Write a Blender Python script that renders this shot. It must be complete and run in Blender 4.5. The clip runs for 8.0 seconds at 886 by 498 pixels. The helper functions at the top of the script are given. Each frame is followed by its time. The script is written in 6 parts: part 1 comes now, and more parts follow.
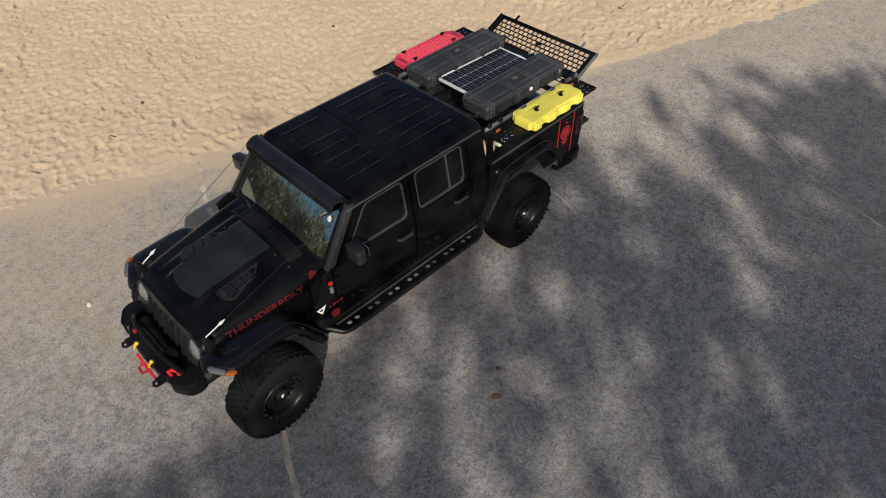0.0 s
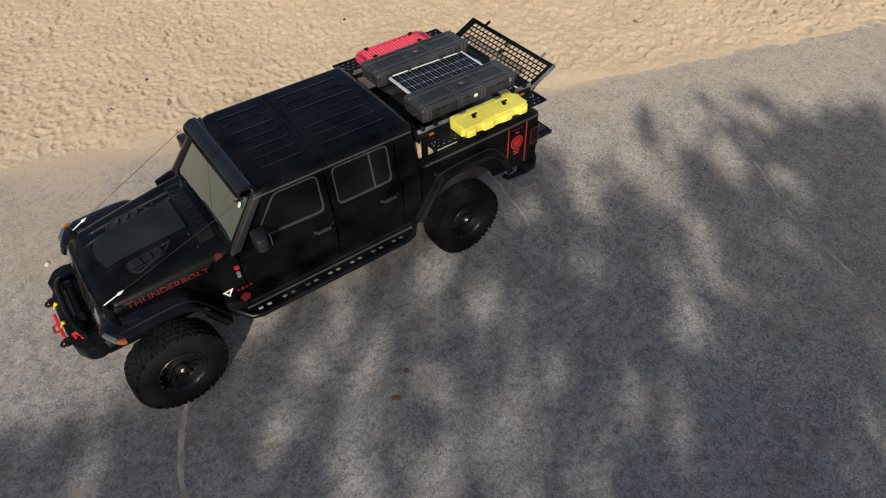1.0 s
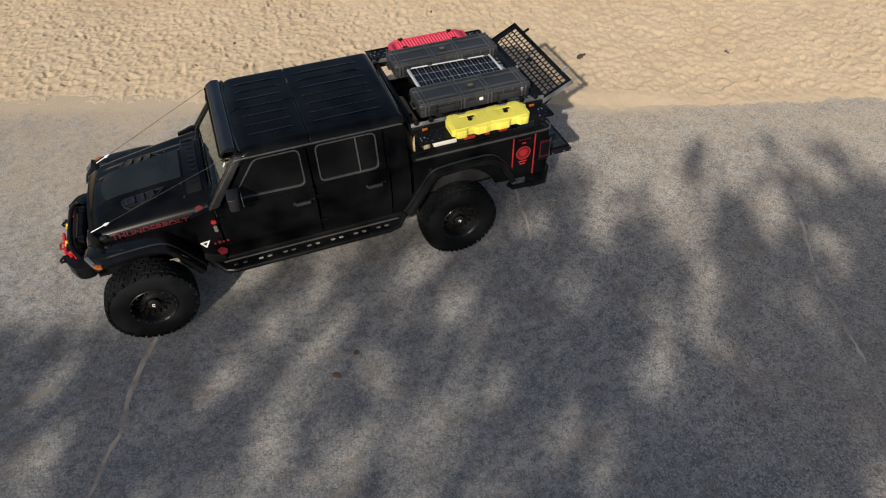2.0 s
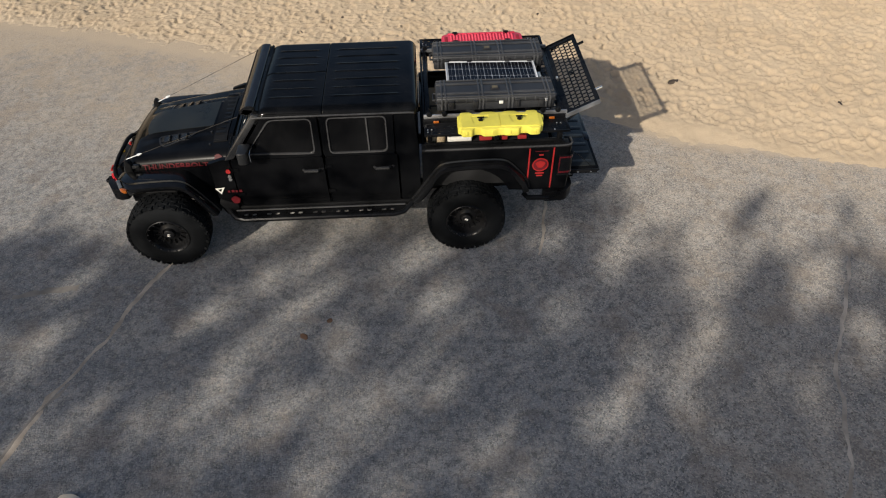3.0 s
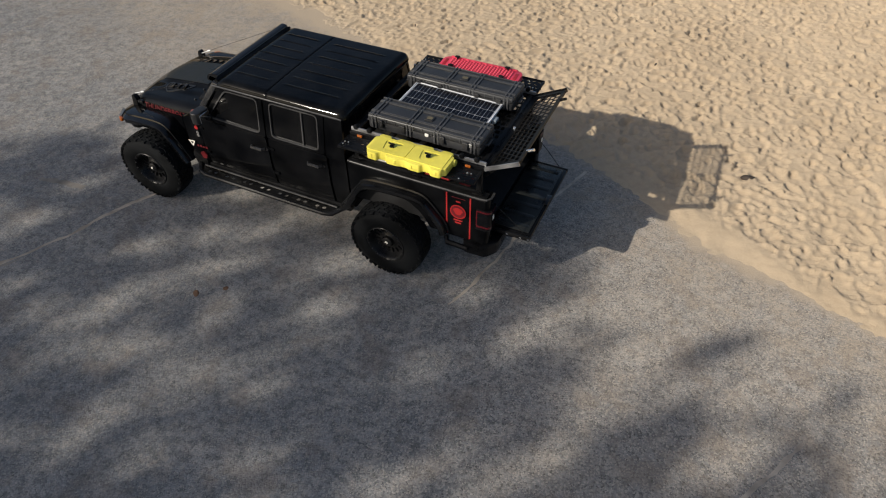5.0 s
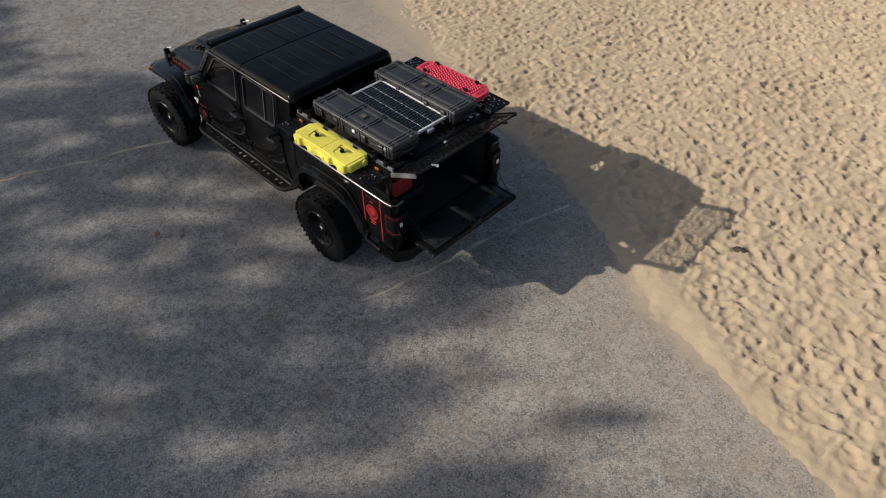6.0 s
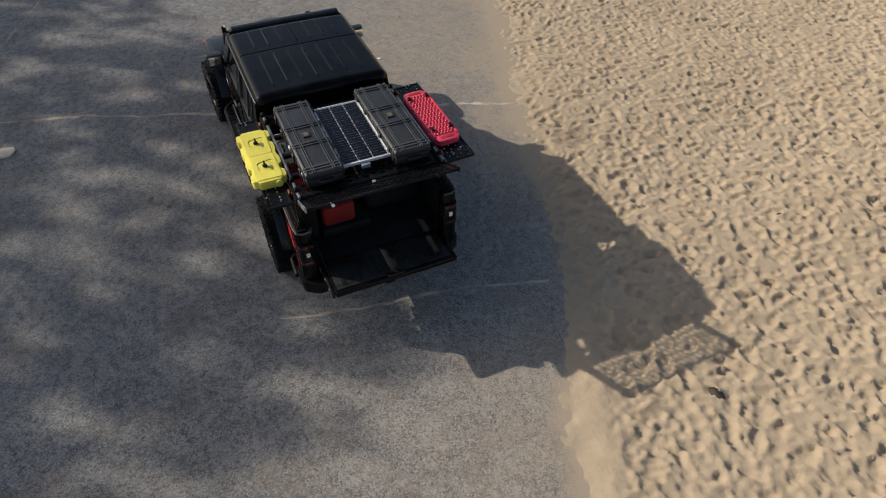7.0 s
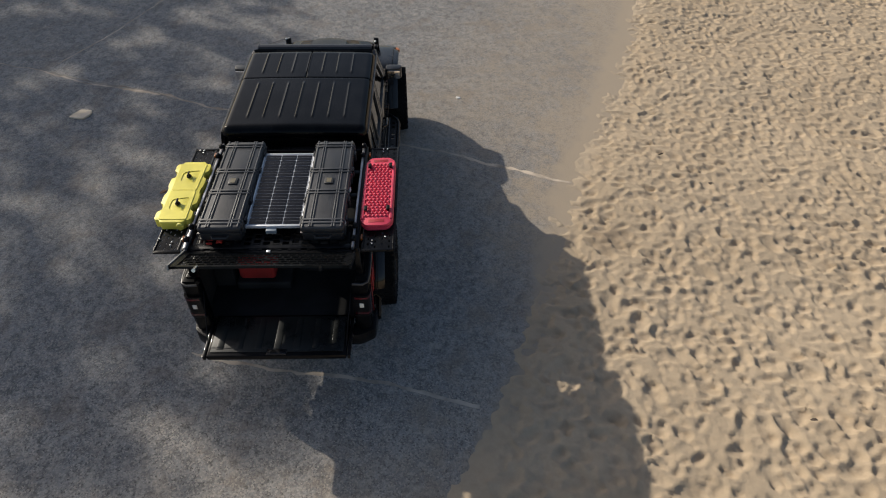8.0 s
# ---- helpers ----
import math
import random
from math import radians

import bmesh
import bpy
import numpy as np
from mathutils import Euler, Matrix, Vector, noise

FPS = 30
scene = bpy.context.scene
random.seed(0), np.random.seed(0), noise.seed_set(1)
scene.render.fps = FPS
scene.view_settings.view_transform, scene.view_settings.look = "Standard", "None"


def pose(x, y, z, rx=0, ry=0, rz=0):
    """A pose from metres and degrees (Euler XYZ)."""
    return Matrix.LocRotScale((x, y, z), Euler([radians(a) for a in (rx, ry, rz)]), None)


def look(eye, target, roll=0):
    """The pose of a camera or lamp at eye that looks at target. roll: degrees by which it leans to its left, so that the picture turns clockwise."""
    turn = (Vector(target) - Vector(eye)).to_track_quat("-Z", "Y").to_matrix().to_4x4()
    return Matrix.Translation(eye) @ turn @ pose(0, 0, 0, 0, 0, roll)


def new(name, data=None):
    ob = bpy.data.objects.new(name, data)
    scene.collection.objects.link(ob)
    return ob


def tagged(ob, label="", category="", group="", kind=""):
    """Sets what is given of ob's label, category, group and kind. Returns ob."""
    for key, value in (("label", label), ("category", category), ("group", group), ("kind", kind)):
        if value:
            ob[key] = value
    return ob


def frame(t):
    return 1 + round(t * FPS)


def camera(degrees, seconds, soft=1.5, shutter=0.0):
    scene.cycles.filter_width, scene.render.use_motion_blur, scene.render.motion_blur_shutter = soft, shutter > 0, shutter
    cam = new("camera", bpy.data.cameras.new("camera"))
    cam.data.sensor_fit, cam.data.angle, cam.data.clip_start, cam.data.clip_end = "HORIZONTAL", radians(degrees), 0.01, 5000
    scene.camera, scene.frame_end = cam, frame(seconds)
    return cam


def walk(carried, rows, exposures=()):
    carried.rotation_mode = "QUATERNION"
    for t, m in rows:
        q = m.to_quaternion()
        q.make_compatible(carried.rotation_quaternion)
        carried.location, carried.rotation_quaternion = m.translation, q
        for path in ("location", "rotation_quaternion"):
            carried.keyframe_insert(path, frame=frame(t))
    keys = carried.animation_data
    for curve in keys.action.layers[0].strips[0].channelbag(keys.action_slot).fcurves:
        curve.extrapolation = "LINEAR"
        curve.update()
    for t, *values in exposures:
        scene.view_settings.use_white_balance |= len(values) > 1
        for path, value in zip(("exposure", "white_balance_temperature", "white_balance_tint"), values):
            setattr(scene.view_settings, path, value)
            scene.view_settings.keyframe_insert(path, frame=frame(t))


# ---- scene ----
cam = camera(67.9, 8.0, 1.1)
METRES, EYE, TILT, LEAN, TURN = 16.6, 5.61, 0.0, 0.0, -43.4
ROWS = [
    (0.0, 0.0, 0.0, 0.0, -1.11, -45.06, 1.11),
    (0.5, 0.0423, 0.0019, -0.0002, 2.62, -45.05, 1.12),
    (1.0, 0.0902, 0.0054, -0.0, 7.32, -45.0, 1.06),
    (2.5, 0.2289, 0.047, -0.0006, 32.09, -44.7, 0.83),
    (3.0, 0.2701, 0.075, -0.0009, 40.49, -44.7, 0.72),
    (3.5, 0.3037, 0.1076, -0.002, 47.0, -44.68, 0.68),
    (4.0, 0.3268, 0.151, -0.0005, 53.58, -44.61, 0.64),
    (5.5, 0.3939, 0.3356, -0.0016, 77.7, -44.26, 0.43),
    (6.0, 0.4019, 0.416, 0.0004, 87.68, -44.25, 0.26),
    (6.5, 0.3817, 0.4952, -0.0001, 98.37, -44.15, 0.08),
    (7.0, 0.3301, 0.5646, -0.0034, 109.49, -44.13, -0.07),
    (7.5, 0.2611, 0.6153, -0.0035, 120.82, -44.12, -0.29),
    (8.0, 0.185, 0.657, 0.001, 132.31, -44.12, -0.45),
]
walk(cam, [(t, pose(-2.86, -4.44, EYE, TILT, LEAN, TURN) @ pose(METRES * x, METRES * y, METRES * z, 90 + pitch, roll, yaw)) for t, x, y, z, yaw, pitch, roll in ROWS],
     [(0.0, 0.06), (4.0, 0.14), (5.5, 0.12), (7.0, 0.12), (8.0, 0.2)])

# ---- world and sun ----
# Horizontal run of the sunlight for each metre that it falls.
SUN_RUN = Vector((1.032, 1.369, -1.0))
world = bpy.data.worlds.new("daylight")
scene.world = world
world.use_nodes = True
wn, wl = world.node_tree.nodes, world.node_tree.links
sky = wn.new("ShaderNodeTexSky")
sky.sky_type = "NISHITA"
sky.sun_disc = False
sky.sun_elevation = math.atan2(1.0, math.hypot(1.032, 1.369))
sky.sun_rotation = math.atan2(-1.032, -1.369)
sky.air_density, sky.dust_density, sky.ozone_density = 1.0, 2.4, 1.0
wl.new(sky.outputs["Color"], wn["Background"].inputs["Color"])
wn["Background"].inputs["Strength"].default_value = 0.095
sun_data = bpy.data.lights.new("sun", "SUN")
sun_data.energy, sun_data.angle, sun_data.color = 3.85, radians(0.6), (1.0, 0.915, 0.79)
sun = new("sun", sun_data)
sun.matrix_world = look((-20.6, -27.4, 20.0), (0, 0, 0))


# ---- materials ----
class Mat:
    """A node material with a principled shader and short ways to add nodes."""

    def __init__(self, name, color=(0.5, 0.5, 0.5), rough=0.5, metal=0.0, spec=0.5, coat=0.0):
        self.mat = bpy.data.materials.new(name)
        self.mat.use_nodes = True
        self.n, self.l = self.mat.node_tree.nodes, self.mat.node_tree.links
        self.p = self.n["Principled BSDF"]
        self.put("Base Color", (*color, 1)), self.put("Roughness", rough), self.put("Metallic", metal)
        self.put("Specular IOR Level", spec), self.put("Coat Weight", coat), self.put("Coat Roughness", 0.04)
        tc = self.n.new("ShaderNodeTexCoord")
        self.co = tc.outputs["Object"]

    def put(self, key, value):
        if isinstance(value, bpy.types.NodeSocket):
            self.l.new(value, self.p.inputs[key])
        else:
            self.p.inputs[key].default_value = value
        return self

    def link(self, value, socket):
        if isinstance(value, bpy.types.NodeSocket):
            self.l.new(value, socket)
        else:
            socket.default_value = value

    def noise(self, scale, detail=4, rough=0.55, co=None):
        t = self.n.new("ShaderNodeTexNoise")
        t.inputs["Scale"].default_value, t.inputs["Detail"].default_value, t.inputs["Roughness"].default_value = scale, detail, rough
        self.l.new(co or self.co, t.inputs["Vector"])
        return t.outputs["Fac"]

    def cells(self, scale, out="Distance", feature="F1", co=None):
        t = self.n.new("ShaderNodeTexVoronoi")
        t.feature = feature
        t.inputs["Scale"].default_value = scale
        self.l.new(co or self.co, t.inputs["Vector"])
        return t.outputs[out]

    def ramp(self, value, lo, hi, a=0.0, b=1.0, smooth=True):
        t = self.n.new("ShaderNodeMapRange")
        t.interpolation_type = "SMOOTHSTEP" if smooth else "LINEAR"
        self.link(value, t.inputs["Value"])
        for key, v in zip(("From Min", "From Max", "To Min", "To Max"), (lo, hi, a, b)):
            t.inputs[key].default_value = v
        return t.outputs["Result"]

    def math(self, op, a, b=0.0, c=0.0):
        t = self.n.new("ShaderNodeMath")
        t.operation = op
        for s, v in zip(t.inputs, (a, b, c)):
            self.link(v, s)
        return t.outputs[0]

    def mix(self, fac, a, b):
        t = self.n.new("ShaderNodeMix")
        t.data_type = "RGBA"
        self.link(fac, t.inputs[0])
        for s, v in ((t.inputs[6], a), (t.inputs[7], b)):
            self.link((*v, 1) if isinstance(v, tuple) else v, s)
        return t.outputs[2]

    def axis(self, which):
        t = self.n.new("ShaderNodeSeparateXYZ")
        self.l.new(self.co, t.inputs[0])
        return t.outputs["XYZ".index(which)]

    def random(self):
        return self.n.new("ShaderNodeObjectInfo").outputs["Random"]

    def bump(self, height, strength=0.3, distance=0.01):
        t = self.n.new("ShaderNodeBump")
        t.inputs["Strength"].default_value, t.inputs["Distance"].default_value = strength, distance
        self.l.new(height, t.inputs["Height"])
        self.l.new(t.outputs[0], self.p.inputs["Normal"])
        return self


def worn(name, color, rough, grain=60.0, amount=0.25, bump=0.15, distance=0.002, spread=0.11, **kw):
    """A painted, moulded or cast surface with dust and fine grain at two scales."""
    m = Mat(name, color, rough, **kw)
    big, fine = m.noise(3.0, 5), m.noise(grain, 3)
    dark = tuple(c * (1 - amount) for c in color)
    light = tuple(min(1, c * (1 + amount) + 0.004) for c in color)
    m.put("Base Color", m.mix(m.ramp(big, 0.3, 0.7), dark, light))
    m.put("Roughness", m.ramp(m.math("ADD", m.math("MULTIPLY", big, 0.7), m.math("MULTIPLY", fine, 0.3)), 0.3, 0.7, max(rough - spread, 0.02), rough + spread))
    if bump:
        m.bump(fine, bump, distance)
    return m.mat


SAND, SAND_DARK, SAND_PALE = (0.475, 0.376, 0.26), (0.355, 0.274, 0.188), (0.535, 0.43, 0.304)


def edge_distance(m):
    """How far a place lies past the edge of the pavement, towards the beach."""
    x = m.axis("X")
    return m.math("ADD", m.math("ADD", m.axis("Y"), m.math("MULTIPLY", x, 0.425)), m.math("ADD", m.math("MULTIPLY", m.math("MULTIPLY", x, x), 0.008), -3.36))


def make_sand():
    m = Mat("beach_sand", SAND, 0.95, spec=0.15).put("Diffuse Roughness", 0.4)
    big, mid, fine = m.noise(0.6, 3), m.noise(13.0, 6, 0.6), m.noise(260.0, 2)
    base = m.mix(m.ramp(big, 0.3, 0.7), SAND, SAND_PALE)
    base = m.mix(m.ramp(mid, 0.35, 0.75, 0.0, 0.3), base, SAND_DARK)
    grit = m.ramp(m.cells(420.0, "Color"), 0.15, 0.9, 0.0, 0.35)
    base = m.mix(grit, base, SAND_DARK)
    # Swept thin over the pavement's edge the sand is greyer.
    thin = m.ramp(m.math("ADD", edge_distance(m), m.math("MULTIPLY", m.noise(1.3, 4), 0.8)), 0.1, 0.75, 1.0, 0.0)
    base = m.mix(thin, base, (0.44, 0.36, 0.265))
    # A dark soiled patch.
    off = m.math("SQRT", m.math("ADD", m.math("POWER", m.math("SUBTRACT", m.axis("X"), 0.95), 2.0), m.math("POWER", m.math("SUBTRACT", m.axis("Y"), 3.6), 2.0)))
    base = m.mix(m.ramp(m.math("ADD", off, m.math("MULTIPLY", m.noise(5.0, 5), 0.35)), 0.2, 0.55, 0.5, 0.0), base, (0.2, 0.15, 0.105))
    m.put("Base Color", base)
    crumb = m.noise(34.0, 4, 0.6)
    m.bump(m.math("ADD", m.math("ADD", mid, m.math("MULTIPLY", crumb, 0.7)), m.math("MULTIPLY", fine, 0.2)), 0.45, 0.016)
    return m.mat


def make_asphalt():
    m = Mat("worn_asphalt", (0.07, 0.068, 0.065), 0.92, spec=0.2).put("Diffuse Roughness", 0.45)
    big, mid, fine = m.noise(0.35, 4), m.noise(2.6, 6, 0.65), m.noise(30.0, 5, 0.75)
    blot = m.noise(9.0, 6, 0.7)
    stone, stone2 = m.cells(68.0, "Color"), m.cells(30.0, "Color")
    gap = m.cells(68.0)
    base = m.mix(m.ramp(big, 0.3, 0.7), (0.25, 0.258, 0.264), (0.36, 0.352, 0.336))
    base = m.mix(m.ramp(mid, 0.38, 0.62, 0.0, 0.75), base, (0.188, 0.2, 0.21))
    base = m.mix(m.ramp(blot, 0.45, 0.6, 0.0, 0.8), base, (0.14, 0.145, 0.15))
    base = m.mix(m.ramp(m.noise(6.0, 7, 0.72), 0.5, 0.66, 0.0, 0.45), base, (0.45, 0.4, 0.345))
    base = m.mix(m.ramp(fine, 0.42, 0.68, 0.0, 0.5), base, (0.1, 0.098, 0.096))
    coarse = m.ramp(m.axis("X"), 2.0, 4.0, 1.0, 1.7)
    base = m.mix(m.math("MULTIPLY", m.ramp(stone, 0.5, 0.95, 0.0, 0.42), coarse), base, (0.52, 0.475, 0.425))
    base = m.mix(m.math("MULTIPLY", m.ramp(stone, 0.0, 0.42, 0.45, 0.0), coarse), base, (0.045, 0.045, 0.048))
    base = m.mix(m.ramp(stone2, 0.72, 0.9, 0.0, 0.35), base, (0.42, 0.38, 0.33))
    # Rusty stains and pale worn patches.
    base = m.mix(m.ramp(m.noise(1.7, 8, 0.62), 0.52, 0.64, 0.0, 0.36), base, (0.17, 0.138, 0.118))
    base = m.mix(m.ramp(m.noise(4.6, 9, 0.76), 0.53, 0.68, 0.0, 0.5), base, (0.5, 0.44, 0.375))
    # Blown sand lies thicker towards the beach and in the hollows.
    past = m.math("ADD", edge_distance(m), m.math("MULTIPLY", m.math("SUBTRACT", mid, 0.5), 2.2))
    past = m.math("ADD", past, m.math("MULTIPLY", m.math("SUBTRACT", big, 0.5), 2.4))
    # The last step to the beach is covered whole.
    brim = m.ramp(m.math("ADD", m.math("ADD", edge_distance(m), m.math("ADD", m.math("ADD", m.math("ADD", m.ramp(m.axis("X"), 1.0, 2.6, 0.0, -0.42), m.ramp(m.axis("X"), 4.0, 4.8, 0.0, 0.32)), m.math("MULTIPLY", m.math("MAXIMUM", m.math("SUBTRACT", m.axis("X"), 5.0), 0.0), -0.27)), m.ramp(m.axis("X"), 1.0, -0.6, 0.0, 0.2))), m.math("MULTIPLY", m.math("SUBTRACT", mid, 0.5), 0.6)), -0.52, -0.08)
    lee = m.math("MULTIPLY", m.ramp(m.axis("X"), 1.2, -2.5, 0.0, 0.45), m.ramp(past, -4.6, -1.5))
    dust = m.math("ADD", m.math("MULTIPLY", m.ramp(past, -4.6, -1.0, 0.08, 0.2), m.ramp(m.axis("X"), 0.3, 2.0, 1.0, 0.3)), m.math("ADD", lee, m.math("MULTIPLY", m.ramp(past, -1.2, -0.15, 0.0, 0.88), m.ramp(m.axis("X"), 0.4, 2.0, 1.0, 0.3))))
    dust = m.math("ADD", dust, m.ramp(m.axis("X"), 2.8, 4.4, 0.0, 0.26))
    drift = m.ramp(m.noise(3.4, 9, 0.74), 0.34, 0.66, 0.6, 1.35)
    dust = m.math("MINIMUM", m.math("MULTIPLY", dust, drift), 1.0)
    dust = m.math("MAXIMUM", m.math("MULTIPLY", dust, m.ramp(stone, 0.0, 1.0, 0.55, 1.0)), brim)
    base = m.mix(dust, base, (0.42, 0.345, 0.258))
    m.put("Base Color", base)
    m.bump(m.math("ADD", m.math("MULTIPLY", gap, -0.8), m.math("MULTIPLY", fine, 0.6)), 0.6, 0.006)
    return m.mat


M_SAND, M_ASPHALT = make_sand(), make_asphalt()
M_SMUDGE = worn("thin_blown_sand", (0.25, 0.225, 0.195), 0.95, 90, 0.3, 0.3, 0.003, spec=0.1)
M_FAINT = worn("dusty_joint_sand", (0.4, 0.345, 0.285), 0.95, 90, 0.35, 0.4, 0.004, spec=0.1)
M_CRACK = worn("sand_filled_crack", (0.44, 0.37, 0.295), 0.95, 90, 0.35, 0.4, 0.004, spec=0.1)
M_PAINT = worn("black_body_paint", (0.0009, 0.0011, 0.0016), 0.045, 300, 0.3, 0.0, spec=0.08, spread=0.015, coat=0.13)
M_PAINT.node_tree.nodes["Principled BSDF"].inputs["Coat Roughness"].default_value = 0.28
M_ROOF = worn("black_textured_roof", (0.001, 0.0012, 0.0015), 0.09, 500, 0.3, 0.03, 0.001, spec=0.14, spread=0.03)
M_GLOSS = worn("polished_black_trim", (0.004, 0.004, 0.0045), 0.2, 300, 0.3, 0.0, spec=0.6, spread=0.04)
M_PLASTIC = worn("black_moulded_plastic", (0.005, 0.0052, 0.0057), 0.42, 400, 0.3, 0.3, 0.001, spec=0.15)
M_STEEL = worn("black_powder_coated_steel", (0.0034, 0.0036, 0.0042), 0.3, 350, 0.35, 0.2, 0.001, spec=0.16)
M_RUBBER = worn("tyre_rubber", (0.0052, 0.0059, 0.0068), 0.75, 40, 0.4, 0.3, 0.003, spec=0.08)
M_RIM = worn("black_rim_metal", (0.005, 0.005, 0.0055), 0.3, 200, 0.3, 0.1, 0.001, spec=0.2)
M_RIMEDGE = worn("satin_rim_edge", (0.016, 0.0162, 0.017), 0.28, 200, 0.3, 0.1, 0.001, spec=0.4)
M_GREYPAINT = worn("dark_grey_case_plastic", (0.024, 0.025, 0.0275), 0.45, 250, 0.25, 0.3, 0.0015)
M_LATCH = worn("case_latch_plastic", (0.018, 0.018, 0.019), 0.45, 250)
M_YELLOW = worn("yellow_moulded_plastic", (0.74, 0.655, 0.095), 0.42, 200, 0.12, 0.15, 0.001)
M_RED = worn("red_moulded_plastic", (0.6, 0.042, 0.085), 0.45, 200, 0.15, 0.15, 0.001)
M_HOOK = worn("glossy_red_steel", (0.5, 0.013, 0.022), 0.3, 200, 0.15, 0.0)
M_REDMARK = worn("red_decal", (0.3, 0.012, 0.012), 0.45, 200, 0.2, 0.0)
M_REDDULL = worn("dull_red_decal", (0.1, 0.005, 0.008), 0.4, 200, 0.3, 0.0)
M_REDBAG = worn("red_canvas", (0.27, 0.012, 0.011), 0.8, 180, 0.25, 0.4, 0.003)
M_WHITE = worn("white_plastic", (0.72, 0.7, 0.64), 0.5, 150, 0.12, 0.1, 0.001)
M_GREYMARK = worn("pale_grey_decal", (0.11, 0.11, 0.11), 0.5, 150, 0.2, 0.0)
M_ALU = worn("brushed_aluminium", (0.72, 0.73, 0.74), 0.34, 120, 0.1, 0.1, 0.001, metal=0.9)
M_WHITEMETAL = worn("anodised_panel_frame", (0.78, 0.79, 0.8), 0.4, 150, 0.06, 0.05, 0.001, metal=0.25)
M_CASERIB = worn("scuffed_case_rib", (0.045, 0.046, 0.049), 0.42, 120, 0.35, 0.2, 0.001)
M_CELL = worn("solar_cell", (0.0022, 0.0025, 0.005), 0.2, 40, 0.3, 0.0, spec=0.25)
M_WIRE = worn("solar_cell_busbar", (0.16, 0.168, 0.18), 0.4, 100, 0.1, 0.0)
M_AMBER = worn("amber_lens", (0.33, 0.085, 0.008), 0.25, 120, 0.15, 0.0, coat=0.4)
M_TAIL = worn("red_lamp_lens", (0.07, 0.003, 0.006), 0.18, 120, 0.2, 0.0, coat=0.5)
M_CHROME = worn("bright_steel", (0.75, 0.75, 0.74), 0.2, 100, 0.1, 0.0, metal=1.0)
M_BRASS = worn("yellow_painted_steel", (0.6, 0.4, 0.02), 0.4, 120, 0.2, 0.1, 0.001)
M_DARKIN = worn("dark_interior_trim", (0.016, 0.0162, 0.017), 0.62, 100, 0.3, 0.3, 0.002, spec=0.16)
M_TAN = worn("tan_canvas", (0.35, 0.27, 0.17), 0.85, 160, 0.2, 0.4, 0.003)
M_WINDOW = worn("tinted_side_glass", (0.002, 0.002, 0.0022), 0.05, 4, 0.2, 0.0, spec=0.3)
M_SCREEN = worn("dark_windscreen_glass", (0.006, 0.007, 0.008), 0.02, 4, 0.2, 0.0, spec=1.0, coat=1.0, spread=0.01)
M_SCREEN.node_tree.nodes["Principled BSDF"].inputs["Specular Tint"].default_value = (0.62, 0.9, 1.0, 1)
M_SCREEN.node_tree.nodes["Principled BSDF"].inputs["Coat Tint"].default_value = (1, 1, 1, 1)
M_SCREEN.node_tree.nodes["Principled BSDF"].inputs["IOR"].default_value = 2.4
M_CLEAR = worn("lamp_glass", (0.3, 0.31, 0.32), 0.06, 4, 0.1, 0.0, spec=0.6, metal=0.6)
M_BARK = worn("bark", (0.13, 0.095, 0.065), 0.9, 30, 0.4, 0.6, 0.02)
M_STONE = worn("pale_sandstone", (0.62, 0.52, 0.39), 0.9, 40, 0.25, 0.5, 0.006)
M_DARKBIT = worn("dry_dark_wood", (0.05, 0.037, 0.028), 0.85, 60, 0.4, 0.5, 0.006)
M_PAPER = worn("white_scrap", (0.75, 0.73, 0.7), 0.7, 60, 0.1, 0.2, 0.002)
M_DRYLEAF = worn("dry_brown_leaf", (0.16, 0.085, 0.045), 0.8, 60, 0.3, 0.2, 0.002)


def make_leaf(name="leaf_green", dark=(0.035, 0.06, 0.018), light=(0.11, 0.12, 0.045)):
    m = Mat(name, dark, 0.5)
    t = m.n.new("ShaderNodeNewGeometry")
    m.put("Base Color", m.mix(t.outputs["Random Per Island"], dark, light))
    return m.mat


M_LEAF, M_OLIVE = make_leaf(), make_leaf("leaf_olive", (0.2, 0.18, 0.075), (0.46, 0.38, 0.2))


# ---- mesh helpers ----
def part(name, bm, material, parent=None, label="", sharp=35):
    """Links a bmesh as one mesh object, under a thing or a part where one is given."""
    bmesh.ops.recalc_face_normals(bm, faces=bm.faces)
    me = bpy.data.meshes.new(name)
    bm.to_mesh(me)
    bm.free()
    me.materials.append(material)
    me.polygons.foreach_set("use_smooth", [True] * len(me.polygons))
    me.set_sharp_from_angle(angle=radians(sharp))
    ob = new(name, me)
    ob.parent = parent
    if label:
        tagged(ob, label)
    return ob


def thing(name, label, category, group="", kind="", at=(0, 0, 0)):
    ob = new(name)
    ob.location = at
    ob.empty_display_size = 0.2
    return tagged(ob, label, category, group, kind)


def share(name, ob, parent, m):
    """Another object on the mesh of ob, moved by m."""
    o = new(name, ob.data)
    o.parent = parent
    o.matrix_basis = m
    return o


def bevel(bm, faces, width, seg=2):
    if width > 0:
        edges = {e for f in faces for e in f.edges}
        bmesh.ops.bevel(bm, geom=list(edges), offset=width, segments=seg, profile=0.5, affect="EDGES", clamp_overlap=True)


